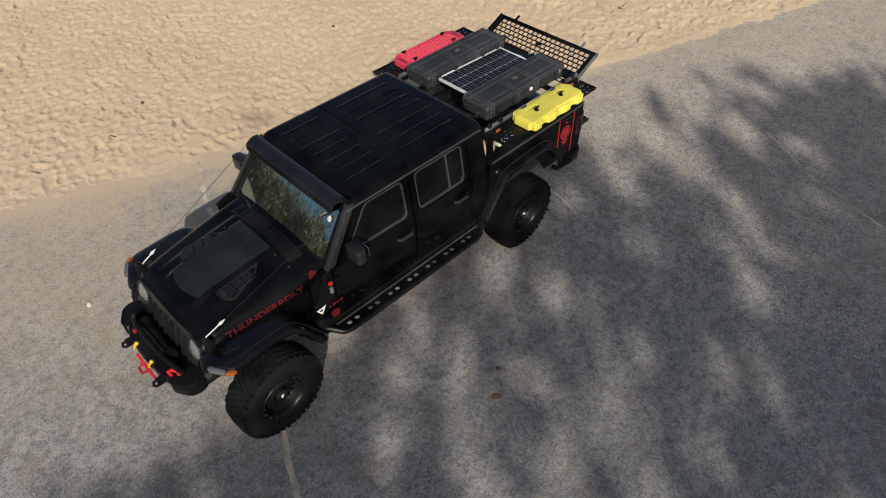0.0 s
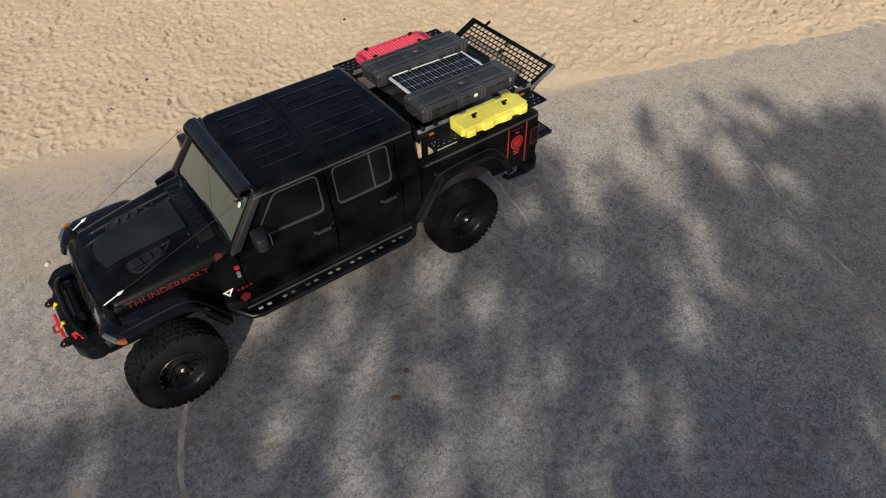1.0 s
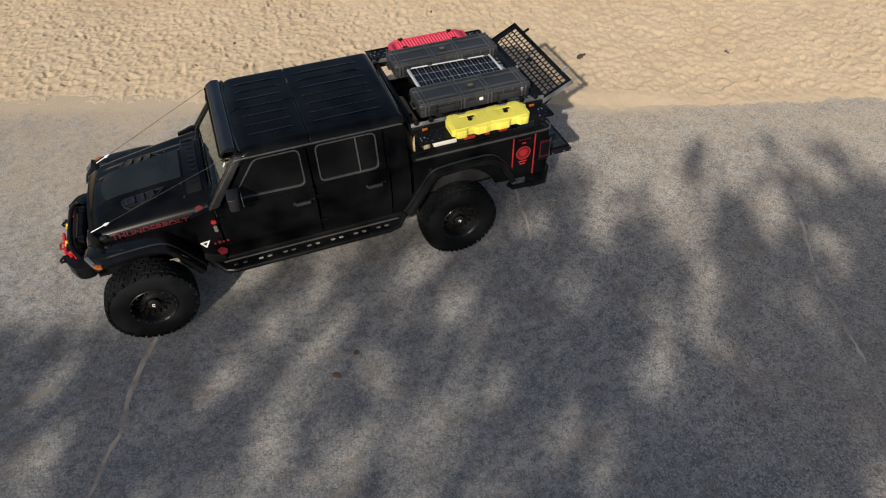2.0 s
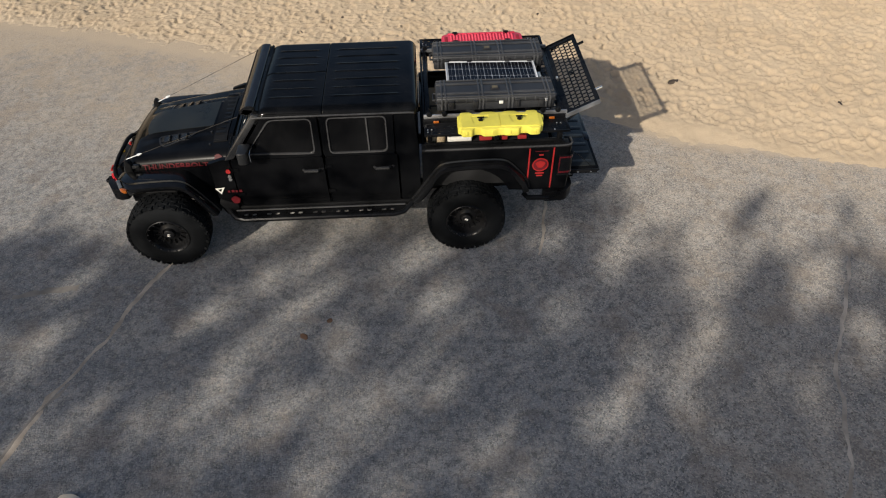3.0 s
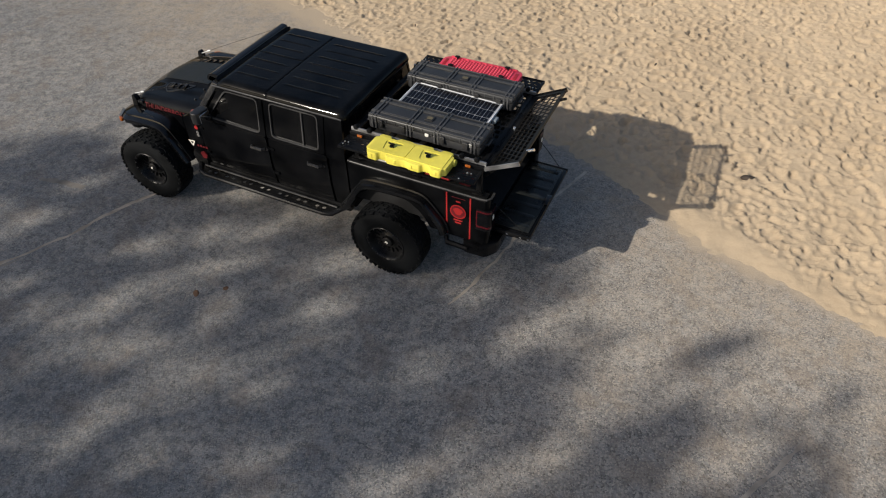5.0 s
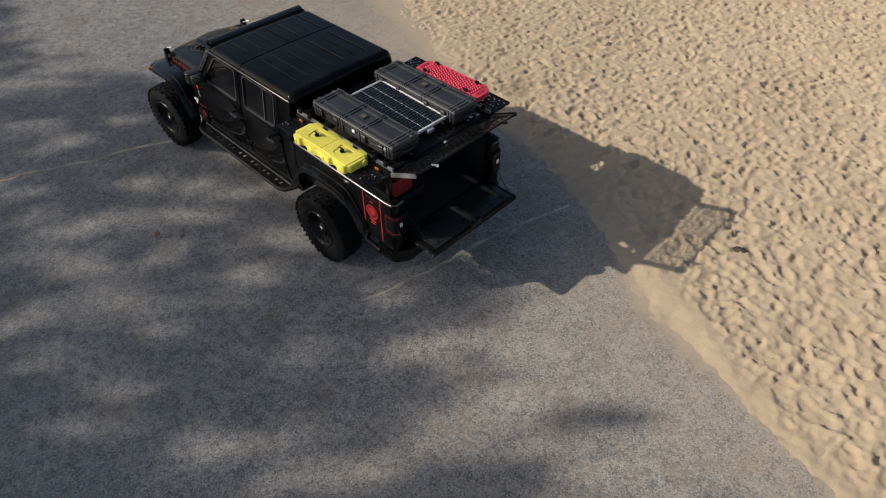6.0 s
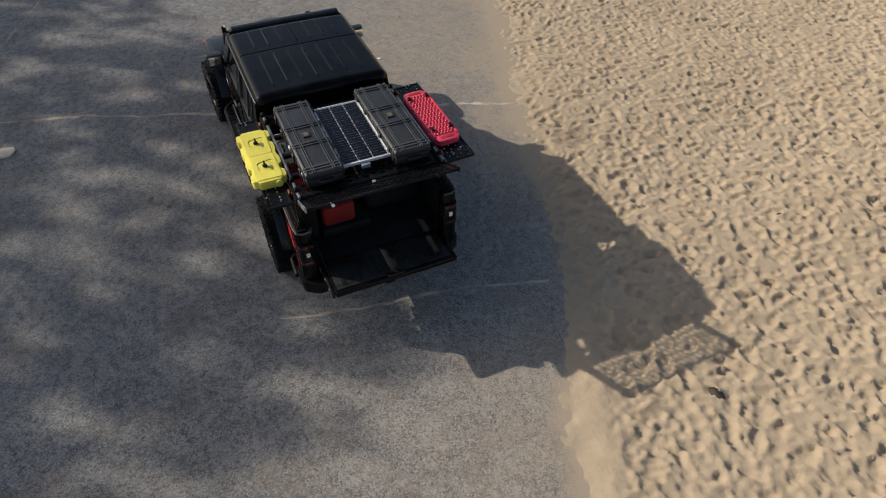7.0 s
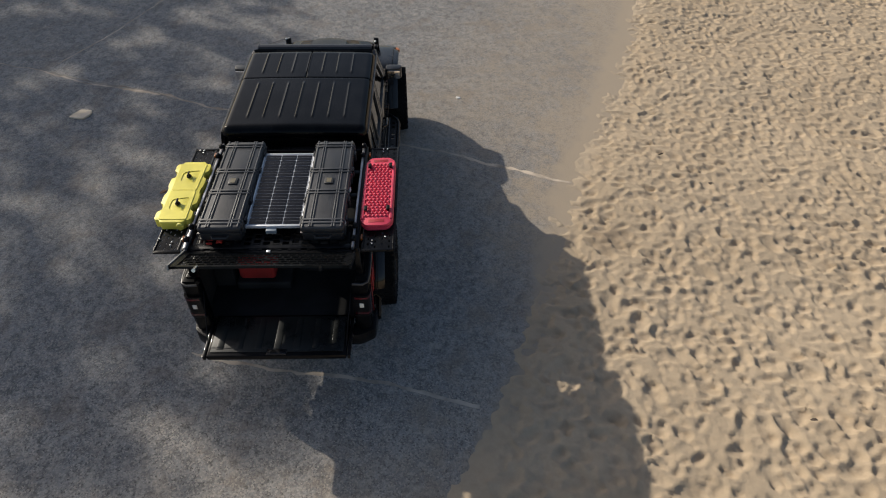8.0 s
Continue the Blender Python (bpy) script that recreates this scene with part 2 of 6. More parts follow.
def box(x0, x1, y0, y1, z0, z1, bev=0.006, bm=None, m=None, seg=2):
    bm = bm or bmesh.new()
    tmp = bmesh.new()
    bmesh.ops.create_cube(tmp, size=1)
    bmesh.ops.scale(tmp, vec=(abs(x1 - x0), abs(y1 - y0), abs(z1 - z0)), verts=tmp.verts)
    bevel(tmp, tmp.faces, bev, seg)
    bmesh.ops.translate(tmp, vec=((x0 + x1) / 2, (y0 + y1) / 2, (z0 + z1) / 2), verts=tmp.verts)
    return merge(bm, tmp, m)


def merge(bm, tmp, m=None):
    if m is not None:
        bmesh.ops.transform(tmp, matrix=m, verts=tmp.verts)
    table = {v: bm.verts.new(v.co) for v in tmp.verts}
    for f in tmp.faces:
        bm.faces.new([table[v] for v in f.verts])
    tmp.free()
    return bm


def prism(pts, a, b, plane="xz", bev=0.0, bm=None, m=None, seg=2):
    """A polygon in a plane, drawn out along the third axis from a to b."""
    bm = bm or bmesh.new()
    tmp = bmesh.new()
    put = {"xz": lambda p, d: (p[0], d, p[1]), "xy": lambda p, d: (p[0], p[1], d), "yz": lambda p, d: (d, p[0], p[1])}[plane]
    lo, hi = ([tmp.verts.new(put(p, d)) for p in pts] for d in (a, b))
    tmp.faces.new(lo), tmp.faces.new(list(reversed(hi)))
    for i in range(len(pts)):
        j = (i + 1) % len(pts)
        tmp.faces.new((lo[j], lo[i], hi[i], hi[j]))
    bmesh.ops.recalc_face_normals(tmp, faces=tmp.faces)
    bevel(tmp, tmp.faces, bev, seg)
    return merge(bm, tmp, m)


def ring(outer, inner, place, bm=None):
    """A flat frame between two loops of equal count; place(u, v, side) gives the points of its outer (0) and inner (1) skin."""
    bm = bm or bmesh.new()
    o, i = [[bm.verts.new(place(u, v, s)) for u, v in outer] for s in (0, 1)], [[bm.verts.new(place(u, v, s)) for u, v in inner] for s in (0, 1)]
    n = len(outer)
    for k in range(n):
        j = (k + 1) % n
        bm.faces.new((o[0][k], o[0][j], i[0][j], i[0][k]))
        bm.faces.new((o[1][j], o[1][k], i[1][k], i[1][j]))
        bm.faces.new((o[0][j], o[0][k], o[1][k], o[1][j]))
        bm.faces.new((i[0][k], i[0][j], i[1][j], i[1][k]))
    return bm


def rounded(pts, r, n=4):
    """A polygon with its corners rounded, n points to each corner."""
    out = []
    for k, p in enumerate(pts):
        p, a, b = Vector(p), Vector(pts[k - 1]), Vector(pts[(k + 1) % len(pts)])
        d = min(r, (a - p).length * 0.45, (b - p).length * 0.45)
        p0, p1 = p + (a - p).normalized() * d, p + (b - p).normalized() * d
        for t in np.linspace(0, 1, n):
            out.append(tuple((1 - t) ** 2 * p0 + 2 * t * (1 - t) * p + t * t * p1))
    return out


def tube(pts, r, n=8, bm=None, closed=False):
    """A round bar along a line of points; r may be one radius or one for each point."""
    bm = bm or bmesh.new()
    pts = [Vector(p) for p in pts]
    radii = r if isinstance(r, (list, tuple)) else [r] * len(pts)
    rings, side = [], None
    for k, p in enumerate(pts):
        a, b = (pts[k - 1], pts[(k + 1) % len(pts)]) if closed else (pts[max(k - 1, 0)], pts[min(k + 1, len(pts) - 1)])
        ahead = (b - a).normalized()
        if side is None:
            side = ahead.orthogonal().normalized()
        side = (side - ahead * side.dot(ahead)).normalized()
        up = ahead.cross(side)
        rings.append([bm.verts.new(p + radii[k] * (math.cos(2 * math.pi * q / n) * side + math.sin(2 * math.pi * q / n) * up)) for q in range(n)])
    for k in range(len(pts) if closed else len(pts) - 1):
        a, b = rings[k], rings[(k + 1) % len(pts)]
        for q in range(n):
            bm.faces.new((a[q], a[(q + 1) % n], b[(q + 1) % n], b[q]))
    if not closed:
        bm.faces.new(list(reversed(rings[0]))), bm.faces.new(rings[-1])
    return bm


def lathe(profile, n=48, bm=None, close=False):
    """Turns (radius, y) points about the y axis."""
    bm = bm or bmesh.new()
    rings = [[bm.verts.new((r * math.cos(2 * math.pi * k / n), y, r * math.sin(2 * math.pi * k / n))) for k in range(n)] if r > 1e-5 else [bm.verts.new((0, y, 0))] for r, y in profile]
    pairs = list(zip(rings, rings[1:])) + ([(rings[-1], rings[0])] if close else [])
    for a, b in pairs:
        for k in range(n):
            j = (k + 1) % n
            if len(a) == 1:
                bm.faces.new((a[0], b[j], b[k]))
            elif len(b) == 1:
                bm.faces.new((a[k], a[j], b[0]))
            else:
                bm.faces.new((a[k], a[j], b[j], b[k]))
    return bm


def grid(us, vs, place, bm=None, back=None):
    """A sheet of quads; back, where given, closes it into a slab with that second skin."""
    bm = bm or bmesh.new()
    vv = [[bm.verts.new(place(u, v)) for v in vs] for u in us]
    for a in range(len(us) - 1):
        for b in range(len(vs) - 1):
            bm.faces.new((vv[a][b], vv[a + 1][b], vv[a + 1][b + 1], vv[a][b + 1]))
    if back:
        ww = [[bm.verts.new(back(u, v)) for v in vs] for u in us]
        for a in range(len(us) - 1):
            for b in range(len(vs) - 1):
                bm.faces.new((ww[a][b], ww[a][b + 1], ww[a + 1][b + 1], ww[a + 1][b]))
        rim = [(a, 0) for a in range(len(us))] + [(len(us) - 1, b) for b in range(1, len(vs))]
        rim += [(a, len(vs) - 1) for a in range(len(us) - 2, -1, -1)] + [(0, b) for b in range(len(vs) - 2, 0, -1)]
        for k, (a, b) in enumerate(rim):
            c, d = rim[(k + 1) % len(rim)]
            bm.faces.new((vv[a][b], ww[a][b], ww[c][d], vv[c][d]))
    return bm


def step(v, lo, hi):
    t = np.clip((v - lo) / (hi - lo), 0, 1)
    return t * t * (3 - 2 * t)


# ---- the ground ----
def past_edge(x, y):
    return y + 0.425 * x + 0.008 * x * x - 3.36


def smooth_noise(rng, shape, size):
    """Soft random heights from a coarse lattice, -1 to 1."""
    a = rng.uniform(-1, 1, (int(shape[0] / size) + 3, int(shape[1] / size) + 3))
    u, v = np.arange(shape[0]) / size, np.arange(shape[1]) / size
    i, j = u.astype(int), v.astype(int)
    fu, fv = (u - i)[:, None], (v - j)[None]
    fu, fv = fu * fu * (3 - 2 * fu), fv * fv * (3 - 2 * fv)
    g = lambda p, q: a[np.ix_(i + p, j + q)]
    return (g(0, 0) * (1 - fu) + g(1, 0) * fu) * (1 - fv) + (g(0, 1) * (1 - fu) + g(1, 1) * fu) * fv


def dune(x, y):
    """A sandy rise across the beach, with bushes along its top."""
    return 3.7 * step(-0.657 * x + 0.754 * y, 19.0, 29.0)


def make_ground():
    """One sheet of sand to the horizon, trodden into footprints on the beach side."""
    rng = np.random.default_rng(7)
    cell = 0.023
    xs, ys = np.arange(-10.0, 13.0, cell), np.arange(-2.4, 13.2, cell)
    h = np.zeros((len(xs), len(ys)))
    X, Y = np.meshgrid(xs, ys, indexing="ij")
    far = past_edge(X, Y)
    tread = 0.006 + 0.006 * smooth_noise(rng, h.shape, 7) + 0.004 * smooth_noise(rng, h.shape, 3)
    for turn in range(42000):
        cx, cy = rng.uniform(-10, 13), rng.uniform(-2.4, 13.2)
        d = past_edge(cx, cy)
        d -= 0.62 * step(cx, 1.0, 5.0) + 0.2 * max(cx - 6.5, 0.0)
        if d < -0.2 or rng.random() > step(d, -0.3, 0.0):
            continue
        ang = rng.normal(1.35, 0.9) if rng.random() < 0.7 else rng.uniform(0, math.pi)
        la, wa, deep = rng.uniform(0.06, 0.118), rng.uniform(0.04, 0.072), rng.uniform(0.012, 0.038)
        if rng.random() < 0.12 and cx > 1.0:
            la, wa, deep = rng.uniform(0.13, 0.17), rng.uniform(0.07, 0.095), rng.uniform(0.03, 0.042)
        if turn > 15000:
            la, wa, deep = rng.uniform(0.035, 0.075), rng.uniform(0.026, 0.05), rng.uniform(0.008, 0.022)
        i0, j0 = int((cx + 10) / cell), int((cy + 2.4) / cell)
        w = 9 if turn < 15000 else 4
        sl = (slice(max(i0 - w, 0), i0 + w), slice(max(j0 - w, 0), j0 + w))
        dx, dy = X[sl] - cx, Y[sl] - cy
        u, v = dx * math.cos(ang) + dy * math.sin(ang), -dx * math.sin(ang) + dy * math.cos(ang)
        q = np.sqrt((u / la) ** 2 + (v / wa) ** 2)
        toe = 1 + 0.55 * np.clip(u / la, -1, 1)
        bowl = np.where(q < 1.12, -deep * toe * (1 - q ** 2.6), 1.0)
        heap = 0.28 * deep * np.exp(-((q - 1.25) / 0.25) ** 2)
        if turn > 15000:
            bowl = bowl + tread[min(i0, len(xs) - 1), min(j0, len(ys) - 1)]
        tread[sl] = np.minimum(tread[sl] + heap, bowl)
    tread = np.clip(tread, -0.07, 0.035)
    late = 0.62 * step(X, 1.0, 5.0) + 0.2 * np.maximum(X - 6.5, 0)
    soft = step(far - late, -0.34, 0.14) * (0.8 + 0.2 * step(X, 0.0, 2.5))
    lumps = 0.016 * smooth_noise(rng, h.shape, 6) + 0.016 * smooth_noise(rng, h.shape, 12) + 0.006 * smooth_noise(rng, h.shape, 3)
    swell = 0.035 * smooth_noise(rng, h.shape, 60)
    wob = 0.3 * smooth_noise(rng, h.shape, 22) + 0.3 * smooth_noise(rng, h.shape, 8) + 0.25 * smooth_noise(rng, h.shape, 3)
    wob = wob * (1 - 0.2 * step(X, 2.8, 4.0))
    spill = -0.1 * step(X, 3.6, 5.0) - 0.27 * np.maximum(X - 5.0, 0) - 0.32 * step(X, 1.0, 2.6) * (1 - step(X, 4.0, 4.8))
    h = -0.03 + 0.07 * step(far + spill + wob * 0.3, -0.48, 0.3) + 0.02 * step(far, -0.1, 0.6) + 0.03 * step(far, 0.5, 3.0)
    h += soft * (0.92 * tread + 0.12 * lumps + swell) + 0.002 * smooth_noise(rng, h.shape, 3) * step(far, -0.3, 0.1)
    h = np.where(far + spill > 0.1, np.maximum(h, 0.004), h)
    # Coarser steps carry the sheet out to the horizon.
    out = np.cumsum(0.06 * 1.16 ** np.arange(58))
    fx, fy = np.r_[(xs[0] - out)[::-1], xs, xs[-1] + out], np.r_[(ys[0] - out)[::-1], ys, ys[-1] + out]
    H = np.pad(h, len(out), mode="edge")
    PX, PY = np.meshgrid(fx, fy, indexing="ij")
    # Past the trodden stretch the sheet runs on smooth.
    outer = past_edge(np.clip(PX, -26, 26), PY)
    flat = -0.03 + 0.07 * step(outer, -0.48, 0.3) + 0.05 * step(outer, 0.0, 3.0) + dune(PX, PY)
    away = np.maximum(np.maximum(xs[0] - PX, PX - xs[-1]), np.maximum(ys[0] - PY, PY - ys[-1]))
    H = H + (flat - H) * step(away, 0.0, 0.4)
    nx, ny = PX.shape
    verts = np.stack([PX, PY, H], -1).reshape(-1, 3)
    k = np.arange(nx * ny).reshape(nx, ny)
    quads = np.stack([k[:-1, :-1], k[1:, :-1], k[1:, 1:], k[:-1, 1:]], -1).reshape(-1, 4)
    me = bpy.data.meshes.new("ground")
    me.from_pydata(verts.tolist(), [], quads.tolist())
    me.materials.append(M_SAND)
    me.polygons.foreach_set("use_smooth", [True] * len(me.polygons))
    return tagged(new("ground", me), "pale trodden beach sand full of footprints", "sand", kind="structure")


def make_pavement():
    xs = [-60, -30, -12, *np.arange(-8, 12.1, 1.0), 20, 40, 60]
    edge = [(x, -0.425 * x - (0.008 * x * x if abs(x) < 13 else 0.1 * abs(x)) + 3.36 + 0.75 + 0.3 * min(max(x - 5.0, 0.0), 8.0)) for x in xs]
    bm = prism([(-60, -60), (60, -60)] + [tuple(map(float, p)) for p in reversed(edge)], -0.15, 0.0, "xy")
    return tagged(part("pavement", bm, M_ASPHALT), "worn grey asphalt dusted with blown sand", "pavement", kind="structure")


def strip(pts, width, seed, height=0.004):
    """A ragged sand-filled joint on the pavement along a line of points."""
    rng = random.Random(seed)
    fine = []
    for a, b in zip(pts, pts[1:]):
        n = max(2, int(math.dist(a, b) / 0.07))
        fine += [(a[0] + (b[0] - a[0]) * k / n, a[1] + (b[1] - a[1]) * k / n) for k in range(n)]
    fine.append(pts[-1])
    bm, rows, drift = bmesh.new(), [], 0.0
    for k, p in enumerate(fine):
        a, b = fine[max(k - 1, 0)], fine[min(k + 1, len(fine) - 1)]
        t = Vector((b[0] - a[0], b[1] - a[1])).normalized()
        side = Vector((-t.y, t.x))
        drift = drift * 0.85 + rng.gauss(0, 0.008)
        w = width * rng.uniform(0.45, 1.3)
        mid = Vector(p) + side * drift
        lo, hi = mid - side * w, mid + side * w
        rows.append([bm.verts.new((lo.x, lo.y, 0.0015)), bm.verts.new((mid.x, mid.y, height)), bm.verts.new((hi.x, hi.y, 0.0015))])
    for a, b in zip(rows, rows[1:]):
        bm.faces.new((a[0], a[1], b[1], b[0])), bm.faces.new((a[1], a[2], b[2], b[1]))
    return bm


ground = make_ground()
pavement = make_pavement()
part("crack", strip([(-3.6, -5.98), (-3.34, -5.21), (-2.9, -4.28), (-2.72, -3.6)], 0.018, 11), M_FAINT, pavement)
part("crack", strip([(-2.72, -3.6), (-2.63, -3.2), (-2.52, -2.83), (-2.38, -2.6), (-2.3, -2.36), (-2.14, -2.08), (-2.09, -1.72), (-1.95, -1.38), (-1.78, -1.04), (-1.45, 0.1), (-1.05, 1.15), (-0.9, 1.7), (-0.67, 2.17), (-0.47, 2.71), (-0.2, 3.31)], 0.03, 1), M_CRACK, pavement)
part("crack", strip([(-3.3, -5.0), (-2.85, -3.9), (-2.74, -3.5), (-2.58, -3.0), (-2.4, -2.65)], 0.022, 5), M_SMUDGE, pavement)
part("crack", strip([(-3.46, -1.44), (-3.1, -1.36), (-2.75, -1.34)], 0.045, 6), M_SMUDGE, pavement)
part("crack", strip([(2.62, -1.15), (2.66, -1.03), (2.76, -0.5), (2.84, -0.22), (2.89, 0.38), (3.0, 0.95), (3.3, 1.85)], 0.02, 2), M_FAINT, pavement)
part("crack", strip([(6.3, -1.3), (5.92, -2.04), (5.68, -2.45), (5.44, -2.78), (5.31, -3.1), (5.26, -3.36), (5.09, -3.7), (5.0, -3.95), (4.82, -4.25), (4.72, -4.6)], 0.02, 3), M_FAINT, pavement)
part("crack", strip([(-3.55, -4.98), (-4.69, -4.43), (-6.15, -3.92), (-7.6, -3.4)], 0.018, 4), M_FAINT, pavement)


# ---- trees beside the road, whose shade falls on the pavement ----
# Openings in the crowns, as the sunlit spots on the pavement: place and half length along the sun's way, half width.
SPOTS = [
    (-2.8, -2.2, 0.5, 0.2), (-2.3, -3.25, 0.45, 0.23), (-1.35, -3.2, 0.4, 0.21), (-0.65, -2.58, 0.56, 0.3), (-1.08, -1.83, 0.34, 0.15), (-0.06, -1.74, 0.38, 0.17),
    (0.1, -0.92, 0.42, 0.2), (1.2, -1.08, 0.56, 0.3), (1.41, -1.77, 0.34, 0.18), (0.3, -2.3, 0.28, 0.14), (0.62, -3.2, 0.5, 0.27), (-0.69, -3.4, 0.4, 0.2),
    (-0.2, -3.2, 0.5, 0.24), (0.2, -3.9, 0.48, 0.28), (-1.04, -3.76, 0.22, 0.15), (2.68, -2.11, 0.3, 0.16), (3.44, -2.7, 0.36, 0.17), (2.97, -3.38, 0.38, 0.23),
]
MORE_SPOTS = [
    (4.15, -2.55, 1.0, 0.2), (4.45, -1.71, 0.36, 0.22), (4.6, -3.07, 0.22, 0.1), (1.75, -3.55, 0.36, 0.16), (5.75, -1.8, 0.38, 0.26), (5.94, -2.56, 0.3, 0.18),
    (3.58, -1.2, 0.45, 0.2), (4.5, -0.5, 0.55, 0.35), (6.24, -0.75, 0.4, 0.3), (-0.55, -1.38, 0.3, 0.14), (1.45, -2.87, 0.28, 0.14), (2.84, -0.84, 0.26, 0.13),
    (2.05, -3.95, 0.24, 0.14), (4.6, -1.15, 0.4, 0.22), (5.84, -0.5, 0.4, 0.25), (0.94, -3.88, 0.38, 0.19), (-2.75, -1.29, 0.25, 0.1), (-4.63, -3.7, 0.4, 0.2),
    (-5.0, -1.9, 0.7, 0.45), (-5.6, -2.7, 0.4, 0.25), (-4.2, -3.0, 0.3, 0.16), (-1.98, -3.98, 0.2, 0.14),
]
# Boughs thick with leaves, as the shade that they cast, in the same terms.
BOUGHS = [
    (5.4, -0.66, 0.4, 0.17), (5.15, -1.78, 0.5, 0.26), (4.02, -1.22, 0.45, 0.14), (3.78, -0.45, 0.4, 0.13), (6.28, -1.3, 0.36, 0.2), (7.03, -1.93, 0.5, 0.25),
    (6.5, -0.62, 0.34, 0.12), (3.28, -1.66, 0.5, 0.22), (2.95, -0.25, 0.5, 0.42), (2.35, -1.3, 0.5, 0.32), (-3.7, -0.8, 0.6, 0.25), (-2.24, -1.55, 0.5, 0.2),
    (-0.62, -0.98, 0.4, 0.15), (0.71, -1.57, 0.45, 0.2), (2.05, -1.9, 0.45, 0.3), (7.7, -2.8, 0.6, 0.3), (7.3, -1.1, 0.4, 0.16), (3.3, -0.42, 0.55, 0.26), (3.1, -1.2, 0.42, 0.24), (4.05, -1.95, 0.3, 0.15), (2.35, -2.6, 0.6, 0.3),
    (2.8, -0.3, 0.4, 0.32), (3.1, 0.1, 0.4, 0.3), (3.35, 0.2, 0.35, 0.22), (3.75, -1.6, 0.4, 0.25), (-4.7, -5.3, 0.9, 0.6), (-4.2, -6.2, 0.8, 0.5),
    (2.5, -4.4, 0.6, 0.35), (2.2, -3.15, 0.4, 0.25), (3.3, -4.3, 0.5, 0.3), (1.3, -4.2, 0.4, 0.25),
]


def within(x, y, blob):
    """How far a place lies from the middle of a blob drawn out along the sun's way: 1 is its rim."""
    dx, dy = x - blob[0], y - blob[1]
    return math.hypot((dx * 0.602 + dy * 0.798) / blob[2], (dy * 0.602 - dx * 0.798) / blob[3])


def open_sky(x, y):
    """The share of the sun that the crowns let through to a place on the pavement."""
    x, y = x + 0.16 * noise.noise((x * 1.6, y * 1.6, 3.0)), y + 0.16 * noise.noise((x * 1.6, y * 1.6, 13.0))
    u, v = 0.602 * x + 0.798 * y, -0.798 * x + 0.602 * y
    d = noise.fractal((u * 1.1 + 3, v * 1.9, 5.0), 0.5, 2.2, 5)
    near = step(x, -3.6, -2.6) * (1 - step(x, 7.5, 8.5)) * step(y, -5.0, -4.0)
    lit = near * (0.02 + 0.34 * (1 - step(d, -0.36, 0.14)) ** 1.4) + (1 - near) * (0.05 + 0.85 * (1 - step(d, -0.34, 0.1)))
    rim = -0.5 + 0.3 * math.sin(1.3 * x + 0.4) + 0.3 * noise.noise((x * 1.9, y * 1.5, 2.0))
    rim -= 1.15 * step(x, 3.5, 4.8) + 0.6 * (1 - step(x, -4.4, -3.2))
    lit += (1 - lit) * step(y, rim - 0.6, rim + 0.35)
    ragged = 0.3 * noise.fractal((u * 2.0, v * 3.6, 9.0), 0.5, 2.1, 4)
    for blob in BOUGHS:
        q = within(x, y, blob) + ragged
        if q < 2.2:
            lit *= 1 - 0.8 * math.exp(-0.9 * q * q)
    best = 0.0
    for blob in SPOTS + MORE_SPOTS:
        q = within(x, y, blob) + ragged
        if q < 2.4:
            best = max(best, math.exp(-(0.58 if blob[0] < 1 else 0.8) * max(q, 0.0) ** 2.2))
    lit += (1 - lit) * 0.95 * best
    # The crowns end raggedly.
    lim = 0.9 * noise.noise((x * 0.8, y * 0.8, 6.0)) + 0.5 * noise.noise((x * 2.3, y * 2.3, 7.0))
    inside = (1 - step(x + lim, 8.0, 9.6)) * step(x + lim, -10.0, -8.0) * step(y + lim, -8.6, -6.6)
    return 1 - (1 - lit) * inside


DEPTH = 3.3


def cover(x, y):
    """How densely the leaves must hang on the sun's way to a place on the pavement, 0 to 1."""
    return min(1.0, -math.log(max(open_sky(x, y), 0.03)) / DEPTH)


def leaf_face(bm, p, size, rng):
    """One small folded leaf."""
    q = Euler((rng.uniform(0, 6.3), rng.uniform(0, 6.3), rng.uniform(0, 6.3))).to_matrix()
    a, b, c, d = (bm.verts.new(p + q @ Vector(v) * size) for v in ((-1, 0, 0), (0, -0.42, 0.12), (1, 0, 0), (0, 0.42, 0.12)))
    bm.faces.new((a, b, c)), bm.faces.new((a, c, d))


def branch(bm, a, b, r0, r1, rng, n=6):
    pts = [a.lerp(b, k / n) + Vector((rng.gauss(0, 1), rng.gauss(0, 1), rng.gauss(0, 1))) * (0.04 * (b - a).length * math.sin(math.pi * k / n)) for k in range(n + 1)]
    tube(pts, [r0 + (r1 - r0) * k / n for k in range(n + 1)], 7, bm)


